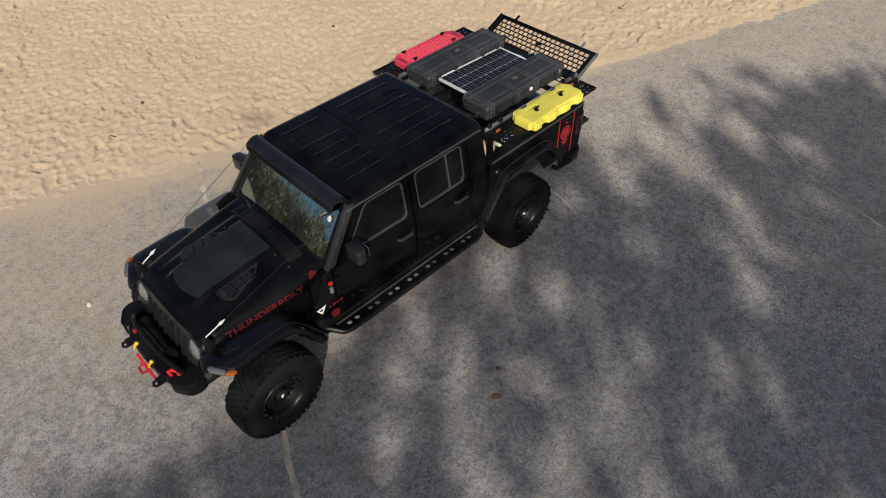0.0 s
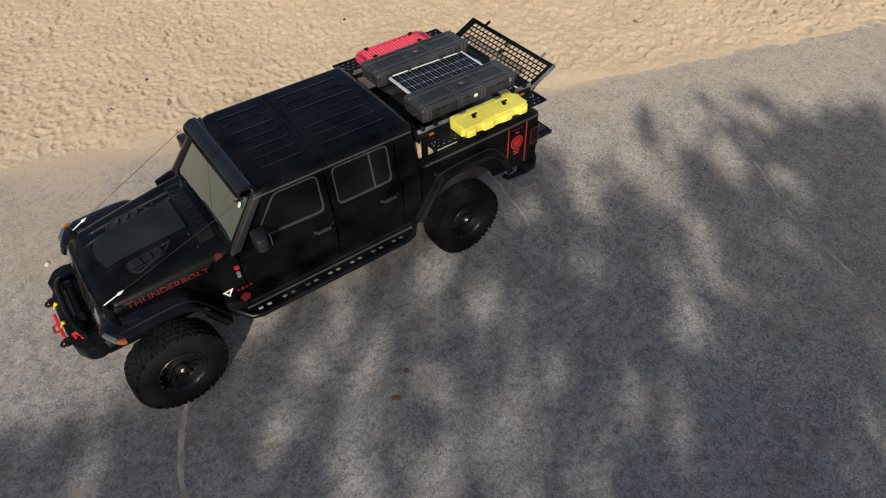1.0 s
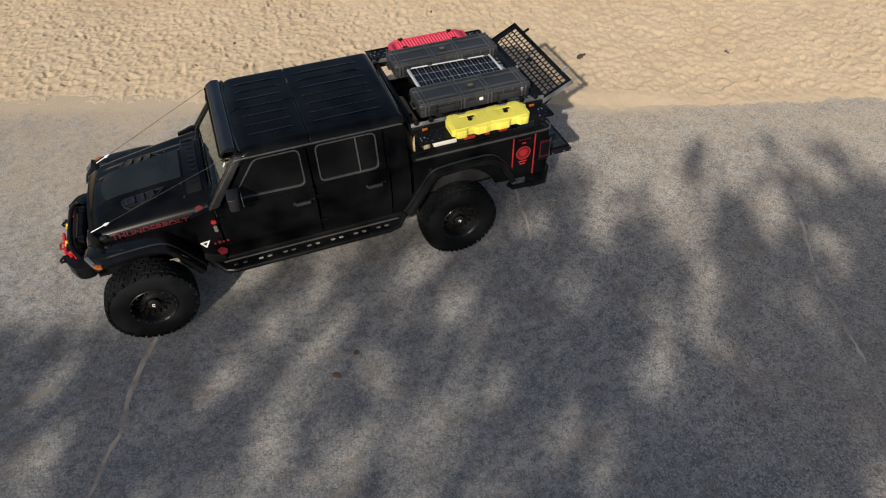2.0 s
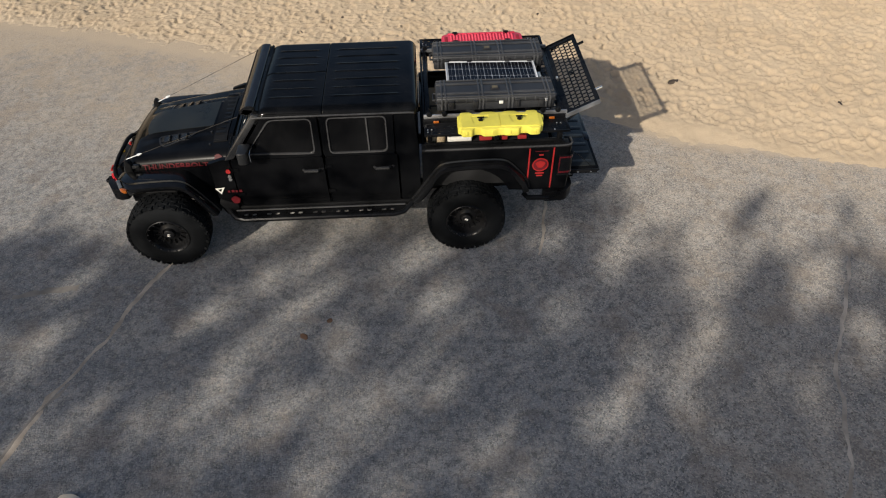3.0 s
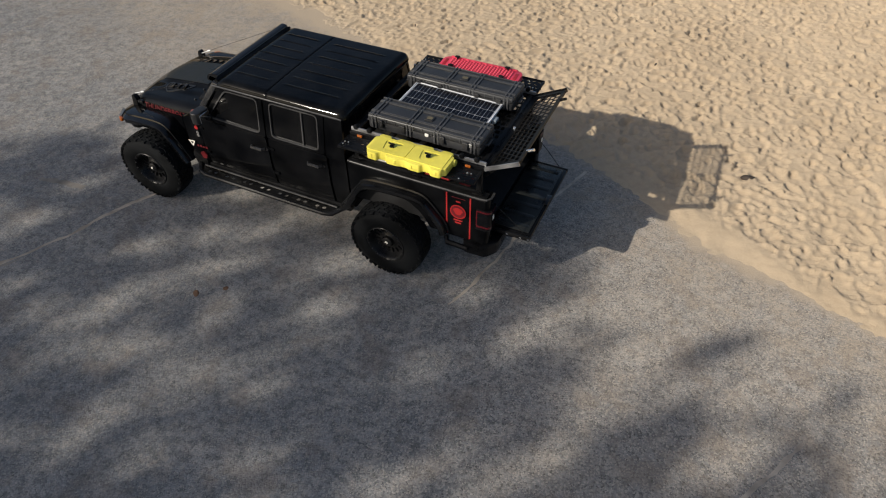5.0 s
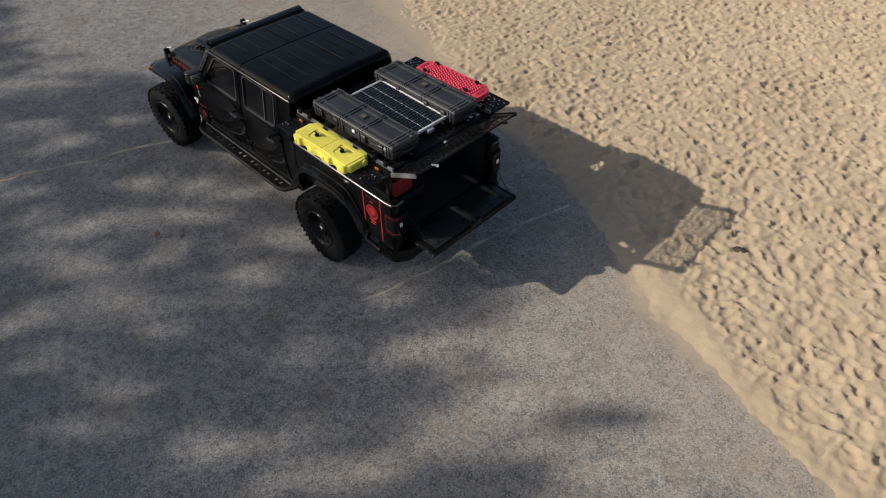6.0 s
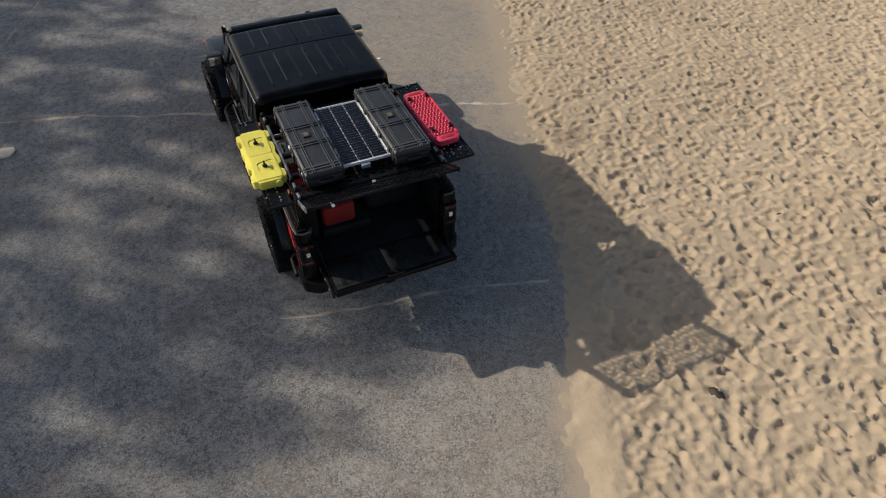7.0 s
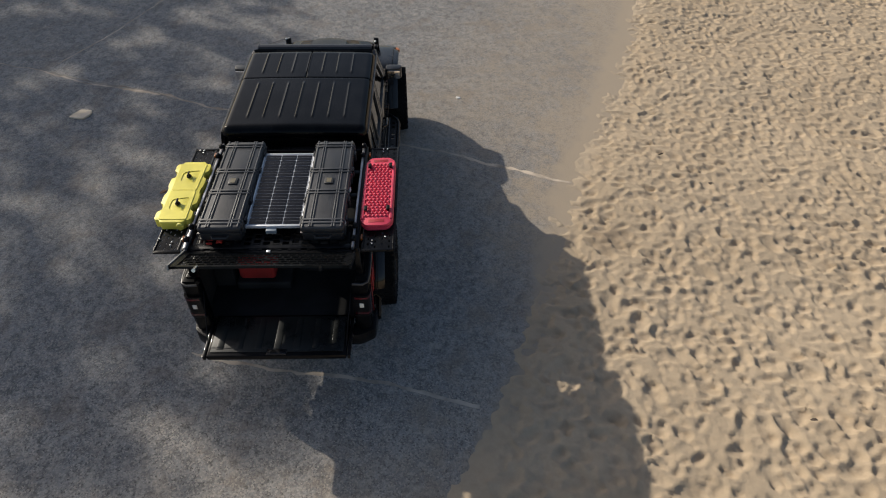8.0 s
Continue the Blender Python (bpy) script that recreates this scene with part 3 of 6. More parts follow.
def roadside_tree(base, leaves, seed, label, size=1.0, leaf=None):
    """A tree from the places of its leaves: trunk, limbs that reach among them, and the crown."""
    rng = random.Random(seed)
    tree = thing("tree", label, "tree", "roadside trees", at=base)
    base = Vector(base)
    mid = sum(leaves, Vector()) / len(leaves)
    fork = Vector((base.x * 0.75 + mid.x * 0.25, base.y * 0.75 + mid.y * 0.25, max(base.z + 0.7, min(v.z for v in leaves) * 0.8)))
    bm = bmesh.new()
    branch(bm, Vector((0, 0, -0.2)), fork - base, 0.24, 0.16, rng)
    part("trunk", bm, M_BARK, tree)
    for k in range(7):
        tip = rng.choice(leaves)
        bm = bmesh.new()
        branch(bm, fork - base, tip - base, 0.09, 0.02, rng)
        for _ in range(3):
            near = min(rng.sample(leaves, min(40, len(leaves))), key=lambda v: (v - tip).length)
            branch(bm, fork.lerp(tip, rng.uniform(0.5, 0.9)) - base, near - base, 0.03, 0.008, rng, 4)
        part("limb", bm, M_BARK, tree)
    me = bpy.data.meshes.new("crown")
    bm = bmesh.new()
    for v in leaves:
        leaf_face(bm, v - base, rng.uniform(0.1, 0.17) * size, rng)
    bm.to_mesh(me)
    bm.free()
    me.materials.append(leaf or M_LEAF)
    crown = new("crown", me)
    crown.parent = tree
    return tree


def shade_trees():
    rng = random.Random(11)
    groups = {}
    for _ in range(84000):
        x, y = rng.uniform(-10.5, 10), rng.uniform(-9, 0.2)
        if rng.random() > cover(x, y):
            continue
        k = 0 if x < -3 else 1 if x < 3.5 else 2
        h = rng.uniform(10.5, 13.5)
        groups.setdefault(k, []).append(Vector((x, y, 0)) - SUN_RUN * h)
    for k, base in enumerate(((-18.6, -20.6, -0.1), (-12.6, -21.1, -0.1), (-6.1, -20.3, -0.1))):
        roadside_tree(base, groups[k], 20 + k, "broad leafy roadside tree casting dappled shade on the asphalt")


def far_tree(x, y, tall, seed):
    """A bushy tree on the rise across the beach."""
    rng = random.Random(seed)
    leaves, ground_z = [], float(dune(x, y)) - 0.1
    clumps = [Vector((x + rng.gauss(0, tall * 0.4), y + rng.gauss(0, tall * 0.4), ground_z + tall * rng.uniform(0.12, 0.9))) for _ in range(40)]
    for c in clumps:
        for _ in range(190):
            leaves.append(c + Vector((rng.gauss(0, 0.6), rng.gauss(0, 0.6), rng.gauss(0, 0.45))))
    tree = roadside_tree((x, y, ground_z - 0.1), leaves, seed + 50, "bushy olive-green tree on the sandy rise", 1.25, M_OLIVE)
    tree["group"] = "trees across the beach"


shade_trees()
for k, (tx, ty, tt) in enumerate(((-28.4, 15, 4.3), (-27.1, 17.2, 4.2), (-25.2, 19.7, 3.9), (-23.4, 21.8, 3.1), (-21.4, 23.8, 2.4), (-19.7, 25.2, 1.7), (-17.8, 26.5, 1.4), (-15.4, 28, 1.4))):
    far_tree(tx, ty, tt, 70 + k)


# ---- the pickup truck ----
AXLE_F, AXLE_R, TYRE_R, TRACK = -1.67, 1.75, 0.457, 0.845
truck = thing("pickup_truck", "lifted black double-cab pickup truck with its tailgate down", "truck")


def side_y(z):
    """Half width of the cab's side at a height: upright below the belt, leaning in above it."""
    return 0.775 + 0.035 * step(z, 0.62, 0.95) if z < 1.33 else 0.81 - 0.15 * (z - 1.33)


def skin(pts, off, thick, side, bev=0.007, levels=()):
    """A panel of the cab's side from an outline in x and z."""
    bm = prism(pts, 0, 1, "xz")
    for z in levels:
        bmesh.ops.bisect_plane(bm, geom=bm.verts[:] + bm.edges[:] + bm.faces[:], plane_co=(0, 0, z), plane_no=(0, 0, 1))
    rim = [e for e in bm.edges if len(e.link_faces) == 2 and all(v.co.y > 0.99 for v in e.verts) and any(abs(f.normal.y) < 0.5 for f in e.link_faces)]
    for v in bm.verts:
        v.co.y = side * (side_y(v.co.z) + off - thick * (1 - v.co.y))
    if thick >= 0.03:
        bmesh.ops.bevel(bm, geom=rim, offset=bev, segments=2, profile=0.5, affect="EDGES", clamp_overlap=True)
    return bm


def cab():
    # Floor tub and rear wall.
    bm = box(-0.86, 1.2, -0.74, 0.74, 0.58, 0.72, 0.02)
    part("cab_floor", bm, M_DARKIN, truck)
    bm = grid(np.linspace(-0.76, 0.76, 9), np.linspace(0.62, 1.815, 9), lambda y, z: (1.24 - 0.05 * step(z, 1.3, 1.86), y * side_y(z) / 0.81, z), back=lambda y, z: (1.19 - 0.05 * step(z, 1.3, 1.86), y * side_y(z) / 0.81, z))
    wall = part("cab_rear_wall", bm, M_PAINT, truck)
    bm = prism(rounded([(-0.55, 1.4), (0.55, 1.4), (0.52, 1.76), (-0.52, 1.76)], 0.06), 1.212, 1.236, "yz")
    part("rear_window", bm, M_WINDOW, wall, "dark tinted rear window")
    for side in (-1, 1):
        # The cab's corner behind the rear door, the sill and the pillars.
        c = skin([(1.015, 0.66), (1.235, 0.66), (1.235, 1.33), (1.2, 1.81), (0.985, 1.81), (0.985, 1.35), (1.015, 1.3)], 0.0, 0.03, side, levels=(0.8, 0.95, 1.33))
        part("cab_corner", c, M_PAINT, truck)
        part("rocker_panel", prism([(-0.9, 0.58), (1.2, 0.58), (1.22, 0.655), (-0.9, 0.655)], side * 0.70, side * 0.79, "xz", 0.012), M_PLASTIC, truck)
        part("windscreen_pillar", skin([(-0.87, 1.315), (-0.755, 1.335), (-0.4, 1.82), (-0.48, 1.835)], 0.002, 0.05, side, 0.02), M_PILLAR, truck)
        part("roof_rail", skin([(-0.5, 1.79), (1.15, 1.79), (1.15, 1.83), (-0.47, 1.83)], -0.02, 0.05, side), M_PAINT, truck)
        door(side, "front_door", [(-0.80, 0.67), (0.195, 0.67), (0.195, 1.335), (-0.80, 1.335)],
             [(-0.72, 1.335), (0.19, 1.335), (0.185, 1.815), (-0.37, 1.815)], [(-0.615, 1.385), (0.125, 1.365), (0.125, 1.775), (-0.325, 1.775)], -0.02)
        door(side, "rear_door", [(0.215, 0.67), (1.0, 0.67), (1.0, 1.335), (0.215, 1.335)],
             [(0.21, 1.335), (0.975, 1.335), (0.975, 1.815), (0.205, 1.815)], [(0.275, 1.36), (0.905, 1.36), (0.905, 1.775), (0.275, 1.775)], 0.665)
        # Fender side behind the front wheel, up to the cowl.
        part("cowl_side", skin([(-1.05, 0.78), (-0.815, 0.67), (-0.815, 1.34), (-0.9, 1.33), (-1.05, 1.28)], -0.01, 0.05, side, levels=(0.95,)), M_PAINT, truck)


def door(side, name, low, frame_out, frame_in, divider):
    d = part(name, skin(rounded(low, 0.03), 0.006, 0.03, side, levels=(0.8, 0.95, 1.2)), M_PAINT, truck)
    x0, x1 = low[0][0], low[1][0]
    place = lambda x, z, s: (x, side * (side_y(z) + 0.004 - 0.03 * s), z)
    part("window_frame", ring(rounded(frame_out, 0.03), rounded(frame_in, 0.06), place), M_PAINT, d)
    # A thin bright-edged seal round the pane.
    grow = [(x + (0.014 if x < sum(p[0] for p in frame_in) / 4 else -0.014), z + (0.014 if z < 1.5 else -0.014)) for x, z in frame_in]
    part("window_seal", ring(rounded(frame_in, 0.06), rounded(grow, 0.05), lambda x, z, s: (x, side * (side_y(z) + 0.007 - 0.02 * s), z)), M_SEAL, d)
    glass = skin(rounded(frame_in, 0.06), -0.012, 0.006, side)
    part("window", glass, M_WINDOW, d, "dark tinted side glass")
    if divider > 0:
        part("window_bar", skin([(divider + 0.03, 1.36), (divider + 0.045, 1.36), (divider + 0.035, 1.775), (divider + 0.02, 1.775)], 0.004, 0.02, side), M_SEAL, d)
    # Pull handle and its recess.
    hx = x1 - 0.14 if name == "front_door" else x1 - 0.17
    y = side * side_y(1.17)
    part("door_handle", tube([(hx - 0.09, y + side * 0.01, 1.17), (hx - 0.07, y + side * 0.045, 1.175), (hx + 0.07, y + side * 0.045, 1.175), (hx + 0.09, y + side * 0.01, 1.17)], [0.016, 0.019, 0.019, 0.016], 8), M_PILLAR, d)
    part("door_lock", box(hx + 0.1, hx + 0.13, y - 0.008, y + 0.012, 1.15, 1.185, 0.006), M_SATIN, d)
    # Outside hinges at the door's front edge.
    for hz in (0.86, 1.2):
        bm = box(x0 - 0.01, x0 + 0.07, side * 0.8, side * 0.828, hz - 0.018, hz + 0.018, 0.006)
        tube([(x0, side * 0.822, hz - 0.028), (x0, side * 0.822, hz + 0.028)], 0.011, 8, bm)
        part("hinge", bm, M_PAINT, d)
    # The pressed line along the foot of the door.
    part("door_crease", skin([(x0 + 0.02, 0.74), (x1 - 0.02, 0.74), (x1 - 0.02, 0.752), (x0 + 0.02, 0.752)], 0.011, 0.01, side), M_PAINT, d)


M_SEAL = worn("window_seal", (0.04, 0.04, 0.041), 0.3, 150, 0.2, 0.0)
M_SATIN = worn("satin_black_handle", (0.009, 0.009, 0.0098), 0.22, 150, 0.2, 0.0, spec=0.4)


def roof():
    """Three moulded hardtop panels, rolled over at their edges, with raised ribs along the truck."""
    half, back, round_r = 0.744, 1.25, 0.085
    JOINT = 0.248

    def top(x, y):
        """The outer skin over a place of the plan, drawn in to the rounded corner."""
        dx, dy = max(0.0, x - (back - round_r)), max(0.0, abs(y) - (half - round_r))
        q = math.hypot(dx, dy) / round_r
        if q > 1:
            dx, dy, q = dx / q, dy / q, 1.0
        x = min(x, back - round_r) + dx
        y = math.copysign(min(abs(y), half - round_r) + dy, y)
        z = 1.887 - 0.014 * (y / half) ** 2 - round_r * (1 - math.sqrt(max(0.0, 1 - q * q)))
        z -= 0.045 * step(-x, 0.3, 0.47) ** 1.5
        # Rounded lips along the joints between the panels.
        z -= 0.007 * (1 - step(abs(x - JOINT), 0.0, 0.012))
        if x < JOINT:
            z -= 0.005 * (1 - step(abs(y), 0.003, 0.013))
        return x, y, z

    def ribbed(x, y, x0, x1):
        px, py, z = top(x, y)
        k = (abs(y) + 0.08) % 0.165 - 0.0825
        on = step(x, x0, x0 + 0.05) * (1 - step(x, x1 - 0.05, x1)) * (1 - step(abs(y), 0.6, 0.63))
        return px, py, z + 0.007 * on * (1 - step(abs(k), 0.003, 0.013))

    def slab(xs, ys, r0, r1):
        return grid(xs, ys, lambda x, y: ribbed(x, y, r0, r1), back=lambda x, y: Vector(top(x, y)) * 0.985 - Vector((0, 0, 0.012)))

    roll = [half - round_r + round_r * math.sin(a) for a in np.linspace(0, math.pi / 2, 9)]
    flat = [0.004, 0.007, 0.01] + list(np.linspace(0.014, half - round_r, 73)[:-1])
    ys = flat + roll
    front = list(np.linspace(-0.47, 0.235, 34)) + [0.238, 0.241, 0.2445]
    rear = [0.2515, 0.255, 0.258] + list(np.linspace(0.261, back - round_r, 44)[:-1]) + [back - round_r + round_r * math.sin(a) for a in np.linspace(0, math.pi / 2, 9)]
    part("roof_panel", slab(front, [-v for v in reversed(ys)], -0.33, 0.16), M_ROOF, truck, "removable ribbed roof panel")
    part("roof_panel", slab(front, ys, -0.33, 0.16), M_ROOF, truck, "removable ribbed roof panel")
    part("rear_roof", slab(rear, [-v for v in reversed(ys)] + ys, 0.33, 1.06), M_ROOF, truck, "ribbed rear hardtop")
    for side in (-1, 1):
        # The paler seal grey paints in the bright highlight along the gutter.
        part("gutter", tube([(-0.5, side * 0.735, 1.785), (-0.44, side * 0.745, 1.8), (0.24, side * 0.747, 1.803), (1.15, side * 0.745, 1.8), (1.2, side * 0.735, 1.79)], 0.011, 10), M_SEAL, truck)


def windscreen():
    base, head = (-0.83, 1.335), (-0.46, 1.83)
    at = lambda y, t, off=0.0: (base[0] + (head[0] - base[0]) * t - 0.03 * (1 - (y / 0.72) ** 2) - off * 0.82, y * (1 - 0.07 * t), base[1] + (head[1] - base[1]) * t + off * 0.57)
    f = part("windscreen_frame", ring(rounded([(-0.76, -0.06), (0.76, -0.06), (0.76, 1.06), (-0.76, 1.06)], 0.05), rounded([(-0.7, 0.06), (0.7, 0.06), (0.7, 0.88), (-0.7, 0.88)], 0.06), lambda u, v, s: at(u, v, 0.012 - 0.05 * s)), M_STEEL, truck)
    bm = grid(np.linspace(-0.705, 0.705, 13), np.linspace(0.05, 0.94, 5), lambda y, t: at(y, t, -0.004), back=lambda y, t: at(y, t, -0.01))
    part("windscreen", bm, M_SCREEN, f, "dark reflecting windscreen")
    part("sticker", prism([(0.03 * math.cos(a), 0.024 * math.sin(a)) for a in np.linspace(0, 6.28, 18)[:-1]], 0, 0.002, "xy", m=Matrix.Translation(at(-0.62, 0.67, 0.012)) @ Euler((0, radians(-57), 0)).to_matrix().to_4x4()), M_WHITE, f, "small round white sticker")
    bm = grid(np.linspace(-0.755, 0.755, 15), np.linspace(0.85, 1.075, 6), lambda y, t: at(y, t, 0.017 - 0.5 * max(0, t - 0.99)), back=lambda y, t: at(y, t, 0.002))
    part("windscreen_header", bm, M_PAINT, f)
    part("sensor_clip", tube([at(-0.5, 0.62, 0.01), at(-0.55, 0.7, 0.014), at(-0.575, 0.735, 0.014)], [0.004, 0.012, 0.014], 8), M_CHROME, f)
    # Wipers: an arm from its pivot on the cowl to a ragged blade along the foot of the glass.
    for pivot, reach, ends in (((-0.945, 0.07, 1.365), 0.5, (0.64, 0.1)), ((-0.915, -0.44, 1.36), -0.13, (0.03, -0.56))):
        tip = Vector(at(reach, 0.06, 0.03))
        bm = tube([Vector(pivot) - Vector((0, 0, 0.03)), pivot], 0.022, 10)
        tube([pivot, Vector(pivot).lerp(tip, 0.4) + Vector((0, 0, 0.02)), tip], [0.011, 0.009, 0.006], 6, bm)
        w = part("wiper", bm, M_SEAL, truck, "black wiper arm on the cowl")
        part("wiper_blade", tube([at(ends[0], 0.05, 0.014), at(reach, 0.07, 0.022), at(ends[1], 0.05, 0.014)], [0.006, 0.011, 0.006], 6), M_PLASTIC, w)
    # Lamp bar over the glass.
    bm = prism(rounded([(-0.615, 1.785), (-0.53, 1.785), (-0.45, 1.845), (-0.455, 1.885), (-0.53, 1.892), (-0.608, 1.845)], 0.025, 4), -0.655, 0.69, "xz")
    bar = part("light_bar", bm, M_GLOSS, truck, "long black lamp bar above the windscreen")
    part("lamp_lens", box(-0.622, -0.608, -0.635, 0.665, 1.79, 1.836, 0.003), M_RUBBER, bar)
    for by in (-0.655, 0.692):
        part("bracket", prism([(-0.605, 1.8), (-0.565, 1.855), (-0.48, 1.84), (-0.46, 1.79), (-0.54, 1.78)], by, by + 0.014, "xz", 0.004), M_RUBBER, bar)


M_PILLAR = worn("satin_black_pillar", (0.018, 0.0185, 0.02), 0.25, 250, 0.2, 0.0, spec=0.45)
M_CLEARDARK = worn("dark_lamp_lens", (0.004, 0.004, 0.005), 0.15, 60, 0.2, 0.0, spec=0.2)


SHOULDER = 0.13


def hood_z(x, y):
    """Height of the bonnet."""
    t = (x + 2.1) / 1.3
    half = 0.615 + 0.125 * t
    w = min(abs(y) / half, 1.0)
    z = 1.19 + 0.115 * t + 0.045 * math.sin(min(t, 1) * math.pi * 0.5)
    z += 0.035 * (1 - w ** 2)
    dy = min(max(0.0, abs(y) - (half - SHOULDER)), 0.985 * SHOULDER)
    z -= SHOULDER - math.sqrt(SHOULDER ** 2 - dy ** 2)
    z -= 0.05 * (1 - step(t, 0.06, 0.17)) ** 1.6
    # A raised middle and a flat-topped power bulge on it.
    z += 0.02 * (1 - step(abs(y), 0.36 + 0.03 * t, 0.43 + 0.03 * t)) * step(t, 0.14, 0.3)
    z += 0.032 * (1 - step(abs(y), 0.215 + 0.05 * t, 0.265 + 0.05 * t)) * step(t, 0.13, 0.24) * (1 - step(t, 0.8, 0.9))
    return z


def front():
    half = lambda x: 0.615 + 0.125 * (x + 2.1) / 1.3
    bm = grid(np.linspace(-2.02, -0.82, 60), np.sin(np.linspace(-math.pi / 2, math.pi / 2, 91)), lambda x, u: (x - 0.035 * (1 - u * u) * (1 - step(x, -2.02, -1.75)), u * half(x), hood_z(x, u * half(x))), back=lambda x, u: (x, u * (half(x) - 0.01), hood_z(x, u * half(x)) - 0.03))
    hood = part("hood", bm, M_PAINT, truck, "black bonnet with a raised scoop and red lettering")
    # Flat insert on the bulge, a shade duller than the paint.
    bm = grid(np.linspace(-1.82, -1.06, 14), np.linspace(-1, 1, 9), lambda x, u: (x - 0.05 * (1 - u * u) * (1 - step(x, -1.82, -1.5)), u * (0.215 + 0.05 * (x + 2.1) / 1.3), hood_z(x, 0.0) + 0.0015), back=lambda x, u: (x, u * (0.21 + 0.05 * (x + 2.1) / 1.3), hood_z(x, 0.0) - 0.01))
    part("hood_insert", bm, M_MATTE, hood, "matte black panel on the bonnet scoop")
    for side in (-1, 1):
        # Louvred vents either side of the bulge.
        bm = grid(np.linspace(-1.655, -1.33, 6), np.linspace(0.285, 0.40, 4), lambda x, y: (x + 0.1 * (y - 0.34), side * y, hood_z(x, y) + 0.002), back=lambda x, y: (x + 0.1 * (y - 0.34), side * y, hood_z(x, y) - 0.01))
        vent = part("hood_vent", bm, M_DARKIN, hood)
        edge = rounded([(-1.69, 0.3), (-1.655, 0.275), (-1.23, 0.285), (-1.31, 0.37), (-1.6, 0.45), (-1.66, 0.4)], 0.02, 3)
        inner = rounded([(-1.67, 0.307), (-1.648, 0.291), (-1.27, 0.3), (-1.322, 0.358), (-1.596, 0.433), (-1.645, 0.392)], 0.014, 3)
        part("vent_frame", ring(edge, inner, lambda u, v, q: (u, side * v, hood_z(u, v) + 0.007 - 0.01 * q)), M_GRILLE, vent)
        for k in range(3):
            x = -1.62 + 0.098 * k
            part("louvre", grid(np.linspace(0.295, 0.385, 3), np.linspace(0, 1, 3), lambda y, t: (x + 0.075 * t + 0.12 * (y - 0.34), side * y, hood_z(x, y) + 0.004 + 0.028 * t * t), back=lambda y, t: (x + 0.075 * t + 0.12 * (y - 0.34), side * y, hood_z(x, y) + 0.001 + 0.012 * t * t)), M_LOUVRE, vent)
        # Bonnet catches, cable clamps and the taut cables to the lamp bar.
        part("hood_latch", box(-1.945, -1.86, side * 0.6, side * 0.648, 1.14, 1.185, 0.012), M_GRILLE, truck)
        foot, top = Vector((-1.985, side * 0.607, 1.205 if side > 0 else 1.25)), Vector((-0.63, side * 0.705, 1.8))
        cable = part("cable", tube([foot, top], 0.0025, 5), M_SATIN, truck, "taut limb guard cable")
        ahead = (top - foot).normalized()
        part("turnbuckle", tube([foot, foot + ahead * 0.01, foot + ahead * 0.145, foot + ahead * 0.155, foot + ahead * 0.175, foot + ahead * 0.19, foot + ahead * 0.215], [0.003, 0.0055, 0.0055, 0.012, 0.015, 0.01, 0.004], 8), M_WHITEMETAL, cable, "bright steel turnbuckle")
        part("cable_mount", prism(rounded([(-2.03, 1.08), (-1.95, 1.08), (-1.94, 1.2), (-1.97, 1.25), (-2.0, 1.25)], 0.015, 3), side * 0.59, side * 0.655, "xz", 0.01), M_PLASTIC, truck)
        # Inner wing below the bonnet's edge.
        bm = grid(np.linspace(-2.01, -0.86, 14), np.linspace(0, 1, 4), lambda x, t: (x, side * (half(x) - 0.012), 0.82 + t * (hood_z(x, half(x)) - 0.83)), back=lambda x, t: (x, side * (half(x) - 0.06), 0.82 + t * (hood_z(x, half(x)) - 0.83)))
        part("front_fender", bm, M_PAINT, truck)
        # Turned-down wings over the front wheels.
        flare("front_flare", side, [(-2.13, 0.99), (-2.1, 1.07), (-1.97, 1.105), (-1.44, 1.135), (-1.3, 1.09), (-1.1, 0.76), (-1.05, 0.67)], 0.6, 0.94)
        flare("rear_flare", side, [(1.13, 0.72), (1.2, 0.8), (1.42, 1.15), (1.52, 1.215), (2.12, 1.235), (2.24, 1.18), (2.44, 0.93), (2.47, 0.82)], 0.76, 0.925)
        # Guard between the wheel house and the step.
        part("mud_guard", prism(rounded([(-1.0, 0.56), (-0.86, 0.56), (-0.84, 0.7), (-1.03, 0.8), (-1.06, 0.72)], 0.02, 3), side * 0.5, side * 0.81, "xz", 0.01), M_PLASTIC, truck)
        # Wheel-house liner.
        bm = tube([(AXLE_F + 0.53 * math.cos(a), side * 0.62, 0.5 + 0.53 * math.sin(a)) for a in np.linspace(0.1, 2.5, 12)], 0.05, 6)
        part("wheel_liner", bm, M_DARKIN, truck)
        # Lamps in the nose of the wing and on the grille.
        part("marker_lamp", prism(rounded([(-2.033, side * 0.908), (-1.985, side * 0.95), (-1.945, side * 0.952), (-1.955, side * 0.91), (-2.008, side * 0.893)], 0.01, 3), 1.045, 1.08, "xy", 0.006), M_AMBER, truck, "amber marker lamp")
        part("daytime_lamp", prism(rounded([(-2.115, side * 0.76), (-2.035, side * 0.905), (-2.005, side * 0.885), (-2.075, side * 0.75)], 0.01, 3), 1.04, 1.085, "xy", 0.006), M_DRL, truck, "clear daytime running lamp")
        # Round headlight let into the cheek of the grille, leaning back a little.
        facing = Matrix.Translation((-2.065, side * 0.47, 1.035)) @ Euler((0, radians(14), 0)).to_matrix().to_4x4() @ Euler((0, 0, radians(-90))).to_matrix().to_4x4()
        lamp = lathe([(0.12, 0.03), (0.12, -0.012), (0.112, -0.022), (0.1, -0.016), (0.098, 0.0)], 32)
        bmesh.ops.transform(lamp, matrix=facing, verts=lamp.verts)
        hl = part("headlight", lamp, M_GRILLE, truck, "round headlight in a black bezel")
